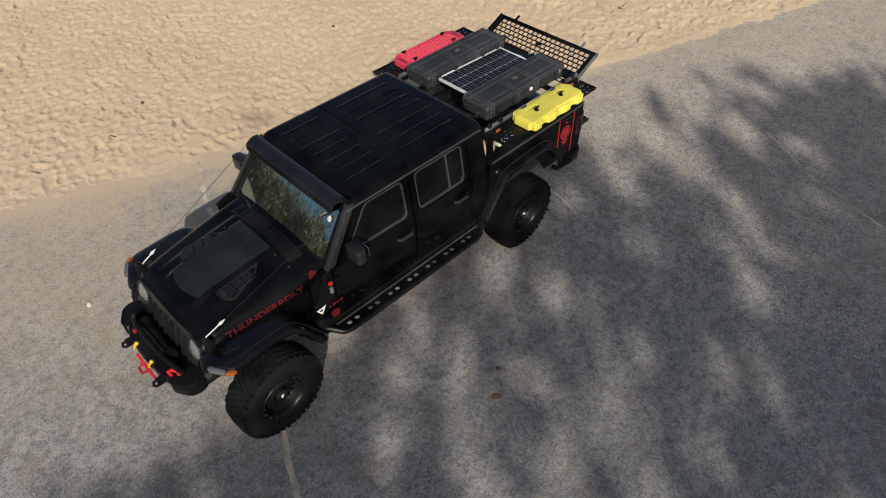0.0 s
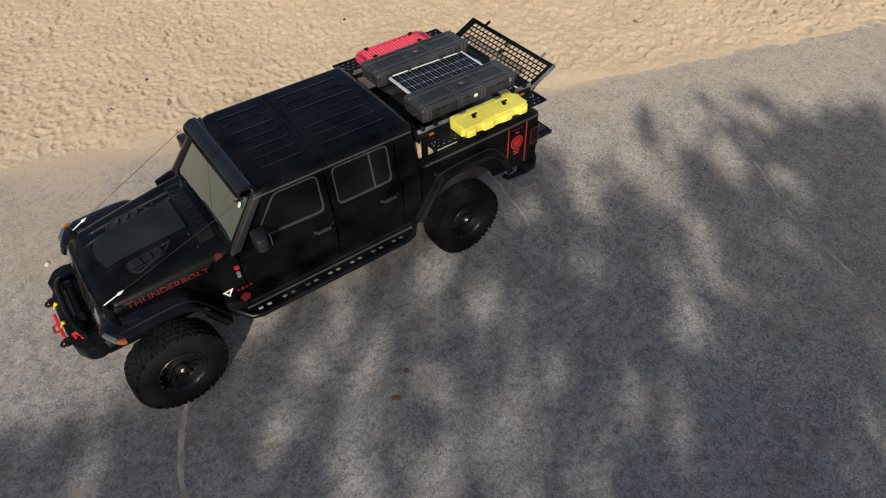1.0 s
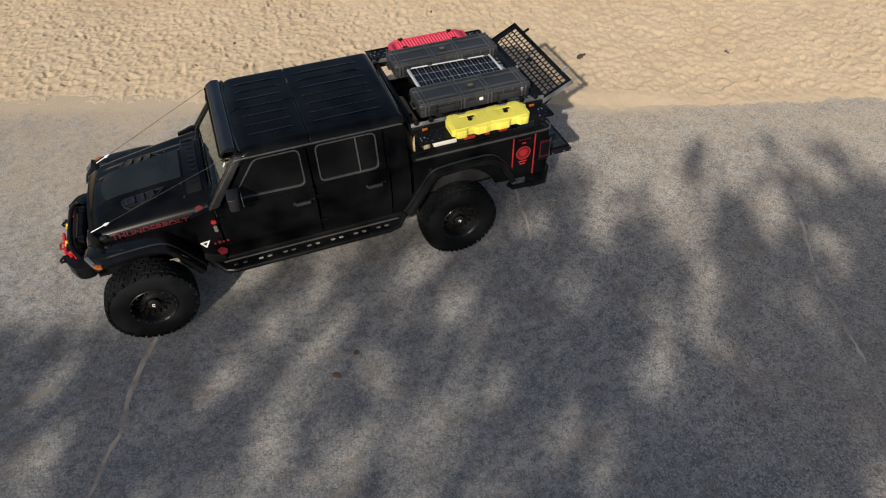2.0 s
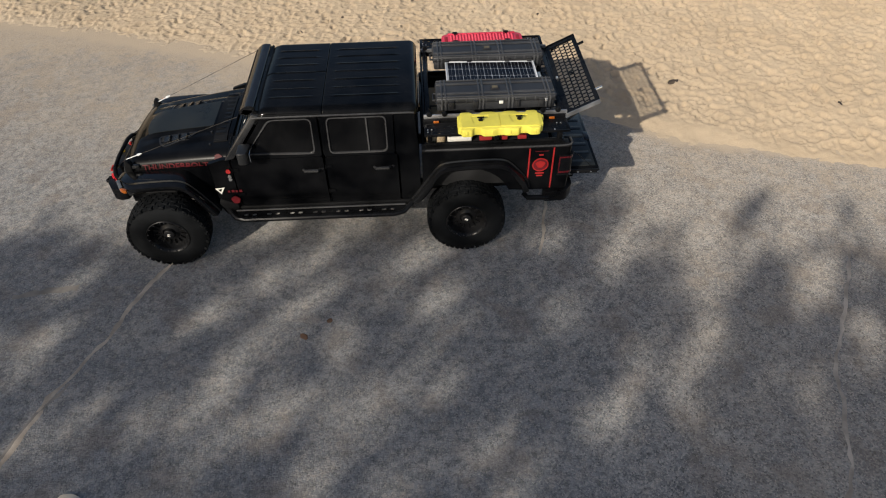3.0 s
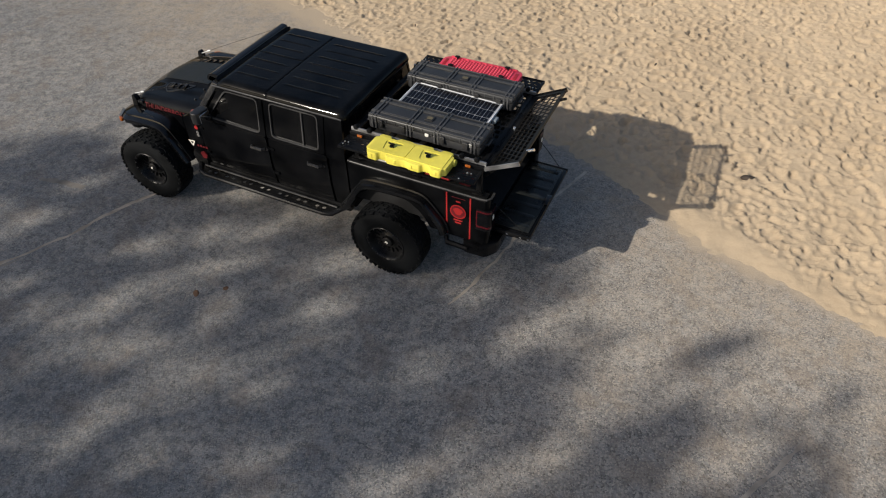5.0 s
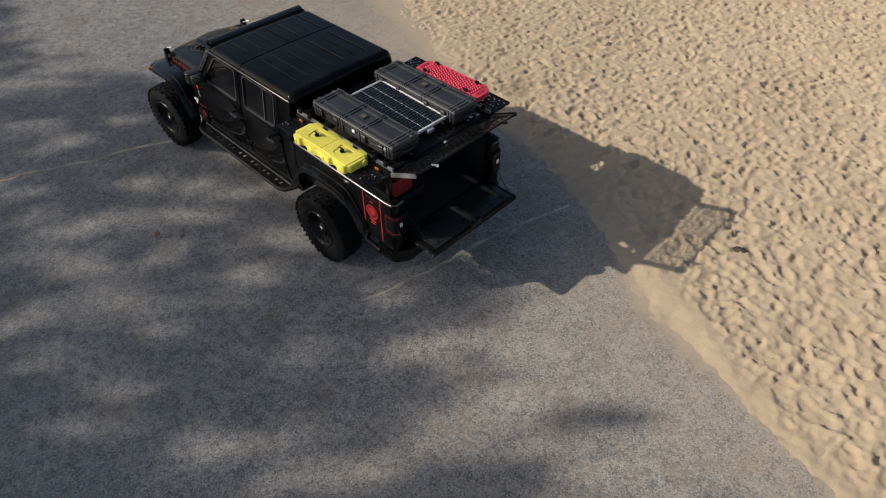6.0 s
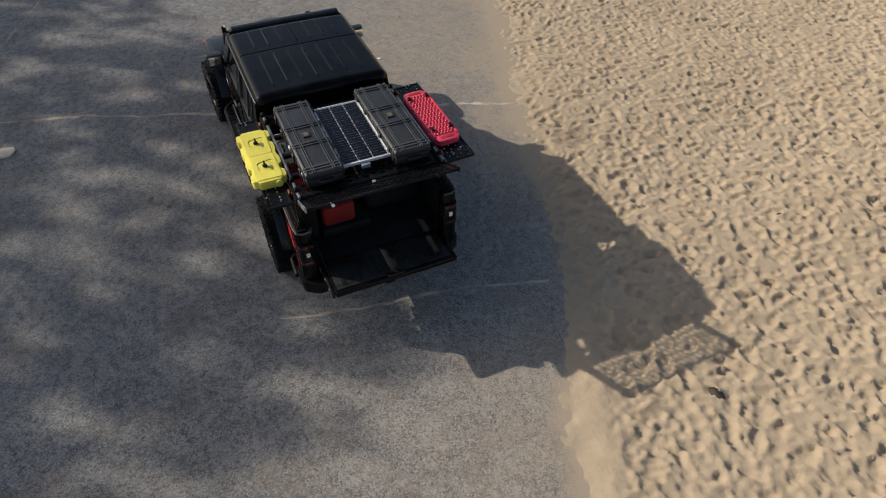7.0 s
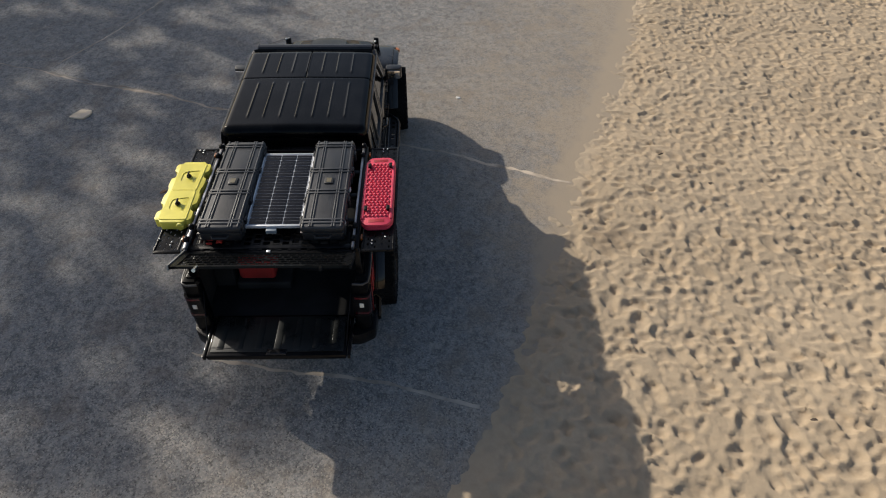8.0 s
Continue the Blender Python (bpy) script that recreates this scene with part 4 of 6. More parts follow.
        lens = lathe([(0.1, -0.004), (0.08, -0.022), (0.045, -0.034), (0, -0.038)], 32)
        bmesh.ops.transform(lens, matrix=facing, verts=lens.verts)
        part("headlight_lens", lens, M_CLEAR, hl)
    # Grille: a leaning panel with seven tall slots.
    nose = lambda y, z: (-2.01 - 0.045 * (1 - (y / 0.6) ** 2) - 0.12 * (1.16 - z) / 0.4 + 0.02 * step(z, 1.1, 1.2), y, z)
    bars = [-0.62, -0.37] + [-0.37 + 0.74 * k / 7 for k in range(1, 7)] + [0.37, 0.62]
    grille = part("grille", grid(np.linspace(-0.61, 0.61, 11), np.linspace(0.74, 0.83, 2), nose, back=lambda y, z: (nose(y, z)[0] + 0.05, y, z)), M_GRILLE, truck, "black seven-slot grille")
    part("grille_top", grid(np.linspace(-0.6, 0.6, 11), np.linspace(1.1, 1.175, 4), nose, back=lambda y, z: (nose(y, z)[0] + 0.05, y, z)), M_GRILLE, grille)
    for k in range(8):
        y = -0.37 + 0.74 * k / 7
        w = 0.022
        part("grille_bar", grid((y - w, y + w), np.linspace(0.8, 1.13, 6), nose, back=lambda a, z: (nose(a, z)[0] + 0.05, a, z)), M_GRILLE, grille)
    for side in (-1, 1):
        part("grille_cheek", grid(np.linspace(0.37, 0.61, 4), np.linspace(0.8, 1.13, 4), lambda y, z: nose(side * y, z), back=lambda y, z: (nose(side * y, z)[0] + 0.05, side * y, z)), M_GRILLE, grille)
    part("grille_mesh", prism([(-2.03, 1.13), (-2.0, 1.13), (-2.09, 0.78), (-2.12, 0.78)], -0.4, 0.4, "xz"), M_DARKIN, grille)
    part("radiator_block", box(-1.97, -0.95, -0.55, 0.55, 0.7, 1.1, 0.03), M_DARKIN, truck)
    # Cowl with its slots below the windscreen.
    bm = grid(np.linspace(-0.84, -0.74, 4), np.linspace(-0.72, 0.72, 13), lambda x, y: (x, y, 1.30 + 0.3 * (x + 0.84) - 0.02 * (y / 0.72) ** 2), back=lambda x, y: (x, y, 1.25))
    cowl = part("cowl", bm, M_PLASTIC, truck)
    bm = grid(np.linspace(-1.03, -0.88, 4), np.linspace(-0.49, 0.5, 13), lambda x, y: (x, y, hood_z(x, y) + 0.01), back=lambda x, y: (x, y, hood_z(x, y) - 0.005))
    part("hood_grate", bm, M_PLASTIC, hood)
    for k in range(11):
        y = -0.47 + 0.086 * k
        part("slot", box(-1.015, -0.895, y, y + 0.05, hood_z(-0.955, y) + 0.006, hood_z(-0.955, y) + 0.014, 0.003), M_STEEL, hood)
    # Rubber bump stops and washer jets on the rear of the bonnet.
    for bx, by in ((-1.2, 0.33), (-1.36, 0.335), (-1.07, -0.33), (-1.06, -0.52)):
        part("bump_stop", lathe([(0.014, -0.004), (0.014, 0.012), (0.009, 0.017), (0, 0.018)], 12), M_GRILLE, hood).matrix_basis = pose(bx, by, hood_z(bx, by), 90)


M_LOUVRE = worn("glossy_black_louvre", (0.005, 0.0052, 0.006), 0.2, 150, 0.2, 0.0, spec=0.5)
M_DRL = worn("pale_lamp_strip", (0.1, 0.108, 0.115), 0.2, 60, 0.1, 0.0)
M_GRILLE = worn("satin_black_grille", (0.011, 0.0115, 0.0125), 0.3, 200, 0.2, 0.0, spec=0.45)
M_MATTE = worn("matte_black_vinyl", (0.0105, 0.0128, 0.0132), 0.36, 200, 0.2, 0.1, 0.001, spec=0.3)


def flare(name, side, line, y0, y1):
    """A wheel-arch flare: a thick band that follows the line and turns down at its outer edge."""
    pts = []
    for a, b in zip(line, line[1:]):
        pts += [tuple(np.array(a) + (np.array(b) - a) * k / 4) for k in range(4)]
    pts.append(line[-1])
    # Soften the corners of the line.
    p = np.array(pts)
    for _ in range(3):
        p[1:-1] = 0.25 * p[:-2] + 0.5 * p[1:-1] + 0.25 * p[2:]
    mid = p.mean(0) * [1, 0] + [0, 0.55]
    prof = [(y0, 0.0), (y0 + 0.06, 0.012), (y1 - 0.1, 0.014), (y1 - 0.075, 0.012), (y1 - 0.068, -0.004), (y1 - 0.03, -0.006), (y1, -0.02), (y1, -0.07), (y1 - 0.02, -0.088), (y1 - 0.03, -0.05), (y1 - 0.07, -0.03), (y0, -0.03)]
    bm, rows = bmesh.new(), []
    for q in p:
        cut = 0.24 * step(-q[0], 1.93, 2.16)
        out = Vector((q[0] - mid[0], q[1] - mid[1])).normalized()
        out = (out * 0.5 + Vector((0, 1)) * 0.5).normalized() if abs(out.x) < 0.7 else out
        rows.append([bm.verts.new((q[0] + out.x * d, side * (y - cut * (y - y0) / (y1 - y0)), q[1] + out.y * d)) for y, d in prof])
    n = len(prof)
    for a, b in zip(rows, rows[1:]):
        for k in range(n):
            bm.faces.new((a[k], a[(k + 1) % n], b[(k + 1) % n], b[k]))
    bm.faces.new(rows[0]), bm.faces.new(list(reversed(rows[-1])))
    return part(name, bm, M_FLARE, truck, sharp=50)


M_FLARE = worn("satin_black_flare", (0.0028, 0.003, 0.0036), 0.17, 300, 0.3, 0.0, 0.001, spec=0.4)


def tyre_mesh():
    """An off-road tyre about the y axis, with staggered tread blocks and side lugs."""
    w = 0.136
    prof = [(0.225, -w + 0.03), (0.25, -w + 0.006), (0.30, -w - 0.004), (0.36, -w - 0.008), (0.41, -w + 0.002), (0.443, -w + 0.02), (0.455, -w + 0.045),
            (0.46, 0), (0.455, w - 0.045), (0.443, w - 0.02), (0.41, w - 0.002), (0.36, w + 0.008), (0.30, w + 0.004), (0.25, w - 0.006), (0.225, w - 0.03)]
    return lathe(prof, 64, close=True)


def tread_mesh():
    """All tread blocks and shoulder lugs of one tyre."""
    bm = bmesh.new()
    for k in range(44):
        a = 2 * math.pi * k / 44
        for j, (y, wide, lng, off, high) in enumerate(((-0.11, 0.05, 0.055, 0.0, 0.461), (-0.058, 0.047, 0.056, 0.5, 0.469), (-0.002, 0.054, 0.054, 0.2, 0.47), (0.055, 0.047, 0.056, 0.7, 0.469), (0.109, 0.05, 0.055, 0.35, 0.461))):
            t = a + off * 2 * math.pi / 44
            m = Matrix.Rotation(-t, 4, "Y") @ Matrix.Translation((high - 0.012, y, 0)) @ Matrix.Rotation(0.35 * (-1) ** (j + k), 4, "X")
            tmp = bmesh.new()
            bmesh.ops.create_cube(tmp, size=1)
            for v in tmp.verts:
                q = 0.86 if v.co.x > 0 else 1.0
                v.co = Vector((v.co.x * 0.02, v.co.y * wide * q, v.co.z * lng * q))
            merge(bm, tmp, m)
        for side in (-1, 1):
            if (k + (side > 0)) % 2:
                m = Matrix.Rotation(-a, 4, "Y") @ Matrix.Translation((0.432, side * 0.131, 0)) @ Matrix.Rotation(side * 0.45, 4, "Z")
                tmp = bmesh.new()
                bmesh.ops.create_cube(tmp, size=1)
                bmesh.ops.scale(tmp, vec=(0.045, 0.006, 0.04), verts=tmp.verts)
                merge(bm, tmp, m)
    return bm


def wheels():
    first = {}
    for name, x, side, turn in (("front_wheel", AXLE_F, -1, 3), ("front_wheel", AXLE_F, 1, 3), ("rear_wheel", AXLE_R, -1, 0), ("rear_wheel", AXLE_R, 1, 0)):
        w = new(name)
        w.parent = truck
        w.location = (x, side * (TRACK + (0.055 if x < 0 else 0.01)), TYRE_R - 0.005)
        w.scale = (0.972, 1, 0.972)
        w.rotation_euler = (0, radians(23 * side + 31 * x), radians(turn) + (math.pi if side > 0 else 0))
        if not first:
            first["tyre"] = part("tyre", tyre_mesh(), M_RUBBER, w, "knobbly black off-road tyre")
            first["tread"] = part("tread", tread_mesh(), M_RUBBER, w, sharp=20)
            rim = lathe([(0.2, 0.1), (0.232, 0.13), (0.232, -0.118), (0.245, -0.13), (0.238, -0.137), (0.224, -0.128), (0.212, -0.1), (0.198, -0.055), (0.185, -0.035), (0.15, -0.03), (0.11, -0.04), (0.075, -0.06), (0.07, -0.04), (0, -0.04)], 48)
            first["rim"] = part("rim", rim, M_RIM, w, "black bead-lock rim")
            first["cap"] = part("hub_cap", lathe([(0.062, -0.04), (0.06, -0.09), (0.045, -0.1), (0, -0.1)], 24), M_RIM, w)
            emblem = box(-0.02, -0.014, -0.106, -0.1, -0.015, 0.015, 0.001)
            for q in ((-0.014, 0.016, 0.009, 0.015), (-0.014, 0.009, -0.005, 0.001), (0.01, 0.016, -0.015, 0.009)):
                box(q[0], q[1], -0.106, -0.1, q[2], q[3], 0.0015, emblem)
            first["plate"] = part("hub_emblem", emblem, M_WHITE, w, "small pale hub emblem")
            first["spoke"] = part("rim_spoke", box(0.125, 0.19, -0.052, -0.03, -0.009, 0.009, 0.004), M_RIM, w)
            first["bolt"] = part("bolt", lathe([(0.008, -0.135), (0.008, -0.144), (0, -0.145)], 8), M_RIMEDGE, w)
        else:
            for key, o in list(first.items()):
                if key in ("spoke", "bolt"):
                    continue
                c = share(o.name.split(".")[0], o, w, Matrix())
                if "label" in o:
                    c["label"] = o["label"]
        for k in range(16):
            share("rim_spoke", first["spoke"], w, pose(0, 0, 0, 0, 22.5 * k, 0))
        for k in range(16):
            share("bolt", first["bolt"], w, pose(0.224 * math.cos(k * math.pi / 8), 0.003, 0.224 * math.sin(k * math.pi / 8)))
    first["spoke"].matrix_basis = pose(0, 0, 0, 0, 11.25, 0)
    first["bolt"].matrix_basis = pose(0.224 * math.cos(0.2), 0.003, 0.224 * math.sin(0.2))
    # Axles, frame rails and springs under the body.
    for x in (AXLE_F, AXLE_R):
        part("axle", tube([(x, -0.72, 0.46), (x, 0.72, 0.46)], 0.05, 10), M_STEEL, truck)
    for side in (-1, 1):
        part("frame_rail", box(-2.15, 2.75, side * 0.42, side * 0.5, 0.56, 0.68, 0.01), M_STEEL, truck)
        for x in (AXLE_F, AXLE_R):
            part("shock_absorber", tube([(x + 0.14, side * 0.58, 0.42), (x + 0.05, side * 0.52, 0.95)], 0.035, 10), M_STEEL, truck)


cab()
roof()
windscreen()
front()
wheels()


M_GATE = worn("glossy_black_gate_liner", (0.011, 0.0125, 0.0125), 0.3, 120, 0.4, 0.1, 0.001, spec=0.3)


def bed():
    """The open load bed: sides, floor, rail caps, tailgate let down, lamps and the rear bumper."""
    part("bed_floor", box(1.28, 2.83, -0.74, 0.74, 0.8, 0.86, 0.01), M_DARKIN, truck)
    part("bed_front_wall", box(1.265, 1.3, -0.78, 0.78, 0.8, 1.34, 0.008), M_PAINT, truck)
    for side in (-1, 1):
        arch = [(AXLE_R + 0.52 * math.cos(a), 0.6 + 0.5 * math.sin(a)) for a in np.linspace(0.35, math.pi - 0.35, 12)]
        outline = [(1.265, 1.345), (1.265, 0.72)] + [p for p in reversed(arch)] + [(2.4, 0.76), (2.87, 0.76), (2.89, 1.0), (2.87, 1.345)]
        s = part("bed_side", prism(outline, side * 0.79, side * 0.825, "xz"), M_PAINT, truck)
        part("bed_liner", box(1.29, 2.82, side * 0.72, side * 0.785, 0.84, 1.33, 0.01), M_DARKIN, truck)
        part("rail_cap", prism(rounded([(0.7, 1.338), (0.832, 1.338), (0.83, 1.36), (0.815, 1.375), (0.71, 1.37)], 0.01, 3), 1.27, 2.87, "yz", m=Matrix.Diagonal((1, side, 1, 1))), M_PLASTIC, s)
        part("rail_trim", tube([(1.3, side * 0.826, 1.362), (2.8, side * 0.826, 1.362), (2.88, side * 0.815, 1.362), (2.91, side * 0.77, 1.362), (2.905, side * 0.68, 1.362)], 0.011, 10), M_SEAL, s)
        # Corner post with the tail lamp.
        part("bed_corner", prism(rounded([(2.8, side * 0.66), (2.8, side * 0.823), (2.9, side * 0.815), (2.915, side * 0.76), (2.9, side * 0.66)], 0.03, 4), 0.76, 1.36, "xy"), M_PAINT, truck)
        lamp = part("tail_lamp", prism(rounded([(2.77, side * 0.79), (2.77, side * 0.832), (2.9, side * 0.83), (2.935, side * 0.8), (2.93, side * 0.67), (2.9, side * 0.67)], 0.02, 4), 0.97, 1.23, "xy"), M_CLEARDARK, truck, "smoked tail lamp with red bands")
        part("lamp_bezel", prism(rounded([(2.765, side * 0.8), (2.765, side * 0.828), (2.9, side * 0.828), (2.927, side * 0.79), (2.925, side * 0.675), (2.9, side * 0.675)], 0.02, 4), 0.95, 0.97, "xy"), M_PLASTIC, lamp)
        for z0, z1 in ((0.99, 1.012), (1.19, 1.212)):
            part("red_band", prism(rounded([(2.775, side * 0.8), (2.775, side * 0.8335), (2.9, side * 0.8315), (2.9365, side * 0.801), (2.9315, side * 0.68), (2.9, side * 0.68)], 0.02, 4), z0, z1, "xy"), M_TAIL, lamp, "red lamp band")
        part("red_band", box(2.776, 2.79, side * 0.8, side * 0.8338, 1.012, 1.19, 0.002), M_TAIL, lamp, "red lamp band")
        part("reverse_lamp", box(2.925, 2.938, side * 0.73, side * 0.77, 1.08, 1.135, 0.006), M_WHITE, lamp, "pale reversing lamp")
        # Decals: two thin stripes and a round badge of plain shape.
        for x0 in (2.435, 2.7):
            part("stripe", box(x0, x0 + 0.016, side * 0.8252, side * 0.8275, 0.78, 1.335, 0), M_REDMARK, s, "thin red stripe")
        badge = prism([((0.083 + 0.006 * (k % 2)) * math.cos(k * math.pi / 14), (0.083 + 0.006 * (k % 2)) * math.sin(k * math.pi / 14)) for k in range(28)], side * 0.8252, side * 0.828, "xz", m=Matrix.Translation((2.573, 0, 1.11)))
        part("round_badge", badge, M_REDDULL, s, "round red badge")
        part("badge_ring", ring([(0.09 * math.cos(a), 0.09 * math.sin(a)) for a in np.linspace(0, 6.2832, 29)[:-1]], [(0.078 * math.cos(a), 0.078 * math.sin(a)) for a in np.linspace(0, 6.2832, 29)[:-1]], lambda u, v, q: (2.573 + u, side * (0.83 - 0.004 * q), 1.11 + v)), M_REDMARK, s)
        part("badge_centre", prism([(0.05 * math.cos(a) * (1 + 0.2 * math.sin(3 * a)), 0.045 * math.sin(a)) for a in np.linspace(0, 6.28, 20)[:-1]], side * 0.827, side * 0.8295, "xz", m=Matrix.Translation((2.573, 0, 1.115))), M_REDMARK, s)
        for k, (bx, w, dx) in enumerate(((1.235, 0.05, 0.0), (0.985, 0.1, 0.0), (0.95, 0.07, 0.0))):
            part("badge_bar", box(2.573 - w / 2, 2.573 + w / 2, side * 0.8252, side * 0.8275, bx, bx + 0.018, 0), M_REDMARK, s)
        part("badge_line", box(2.5, 2.65, side * 0.8252, side * 0.8272, 1.29, 1.296, 0), M_REDDULL, s)
    # Tailgate let down flat, with ribs on its inner face.
    gate = part("tailgate", box(2.84, 3.315, -0.62, 0.62, 0.82, 0.88, 0.015), M_PAINT, truck, "open tailgate lying flat")
    part("gate_liner", box(2.87, 3.275, -0.59, 0.59, 0.882, 0.89, 0.003), M_GATE, gate)
    for k in range(7):
        y = -0.51 + 0.17 * k
        part("gate_rib", box(2.9, 3.245, y - 0.03, y + 0.03, 0.889, 0.894, 0.002), M_GATE, gate)
    part("gate_latch", box(3.25, 3.31, -0.09, 0.09, 0.881, 0.895, 0.004), M_SATIN, gate)
    for side in (-1, 1):
        part("gate_cable", tube([(2.86, side * 0.66, 1.24), (3.08, side * 0.63, 1.04), (3.22, side * 0.615, 0.895)], 0.004, 6), M_STEEL, gate)
        arm = part("gate_arm", box(2.86, 3.315, side * 0.625, side * 0.655, 0.825, 0.875, 0.008), M_STEEL, gate)
        for bx in (3.05, 3.2, 3.285):
            part("arm_bolt", box(bx, bx + 0.022, side * 0.655, side * 0.662, 0.84, 0.86, 0.004), M_CHROME, arm)
    # Rear bumper wraps forward along the bed's corners.
    bm = prism(rounded([(2.62, 0.8), (2.66, 0.86), (2.9, 0.85), (2.98, 0.72), (2.99, -0.72), (2.9, -0.85), (2.66, -0.86), (2.62, -0.8), (2.84, -0.66), (2.84, 0.66)], 0.04, 4), 0.6, 0.74, "xy", 0.012)
    bumper = part("rear_bumper", bm, M_STEEL, truck, "black steel rear bumper")
    for side in (-1, 1):
        part("bumper_wing", tube([(2.42, side * 0.79, 0.68), (2.46, side * 0.85, 0.66), (2.7, side * 0.86, 0.66)], 0.032, 8), M_STEEL, bumper)
        part("tow_loop", tube([(2.98, side * 0.45, 0.7), (3.05, side * 0.45, 0.7), (3.06, side * 0.45, 0.64), (2.98, side * 0.45, 0.63)], 0.013, 8), M_STEEL, bumper)
    part("hitch", box(2.95, 3.1, -0.05, 0.05, 0.56, 0.65, 0.01), M_STEEL, bumper)


def mirrors_and_steps():
    for side in (-1, 1):
        y = side * 0.8
        bm = prism(rounded([(-0.655, side * 0.835), (-0.655, side * 1.03), (-0.55, side * 1.03), (-0.52, side * 0.835)], 0.04, 4), 1.415, 1.555, "xy", 0.025, seg=3)
        mir = part("mirror", bm, M_MIRROR, truck, "dark grey door mirror")
        part("mirror_arm", tube([(-0.58, y, 1.37), (-0.58, side * 0.9, 1.48)], 0.03, 8), M_PLASTIC, mir)
        part("mirror_glass", box(-0.522, -0.513, side * 0.86, side * 1.01, 1.435, 1.54, 0.002), M_CHROME, mir)
        # Side step: a bent tube with a plate of oval holes on it.
        st = part("side_step", tube([(-0.98, side * 0.79, 0.63), (-0.87, side * 0.925, 0.6), (-0.78, side * 0.95, 0.595), (0.93, side * 0.95, 0.59), (1.03, side * 0.93, 0.6), (1.13, side * 0.82, 0.64)], 0.03, 10), M_STEEL, truck, "black tube side step with oval holes")
        part("step_inner_tube", tube([(-0.88, side * 0.83, 0.632), (1.05, side * 0.835, 0.632)], 0.011, 8), M_SEAL, st)
        # The tread plate: one cell with a hole for each oval, paired along the step.
        edges = [-0.9] + [v for k in range(7) for v in (-0.722 + 0.262 * k, -0.591 + 0.262 * k)][:-1] + [1.06]
        for k, (x0, x1) in enumerate(zip(edges, edges[1:])):
            hx = -0.768 + 0.262 * (k // 2) + (0.093 if k % 2 else 0.0)
            outer = rounded([(x0, 0.8), (x1, 0.8), (x1, 0.945), (x0, 0.945)], 0.002, 4)
            hole = rounded([(hx - 0.026, 0.863), (hx + 0.026, 0.863), (hx + 0.026, 0.907), (hx - 0.026, 0.907)], 0.0215, 4)
            part("tread_plate", ring(outer, hole, lambda u, v, q: (u, side * v, 0.616 - 0.012 * q)), M_STEEL, st)
        # Round decals on the cowl side and door, as plain shapes.
        yo = side * (side_y(1.1) + 0.012)
        if side < 0:
            part("triangle_mark", ring([(-1.048, 0.955), (-0.942, 0.965), (-0.995, 0.875)], [(-1.022, 0.942), (-0.97, 0.948), (-0.995, 0.903)], lambda u, v, s: (u, -0.816 - 0.003 * (1 - s), v)), M_WHITE, truck, "white triangle decal")
            for k, w in enumerate((0.022, 0.03, 0.026, 0.03)):
                part("badge_letter_bar", box(-0.915 + 0.042 * k, -0.915 + 0.042 * k + w, yo - 0.004, yo, 0.9, 0.925 + 0.006 * (k % 2), 0), M_REDDULL, truck)
            part("red_patch", prism([(-0.855 + 0.048 * math.cos(a) * (1 + 0.15 * math.sin(5 * a)), 0.785 + 0.05 * math.sin(a)) for a in np.linspace(0, 6.28, 20)[:-1]], yo - 0.002, yo + 0.01, "xz"), M_REDDULL, truck)
        for zz, rr in ((1.185, 0.026), (1.115, 0.02), (1.075, 0.02)):
            part("round_mark", prism([(-0.85 + rr * math.cos(a), zz + rr * math.sin(a)) for a in np.linspace(0, 6.28, 16)[:-1]], yo - side * 0.01, yo + side * 0.001, "xz"), M_REDMARK if zz > 1.15 else M_GREYMARK, truck)


M_REDNAME = worn("faded_red_lettering", (0.075, 0.004, 0.007), 0.5, 200, 0.3, 0.0, spec=0.15)
M_MIRROR = worn("grey_mirror_plastic", (0.011, 0.0115, 0.0125), 0.4, 300, 0.2, 0.1, 0.001)


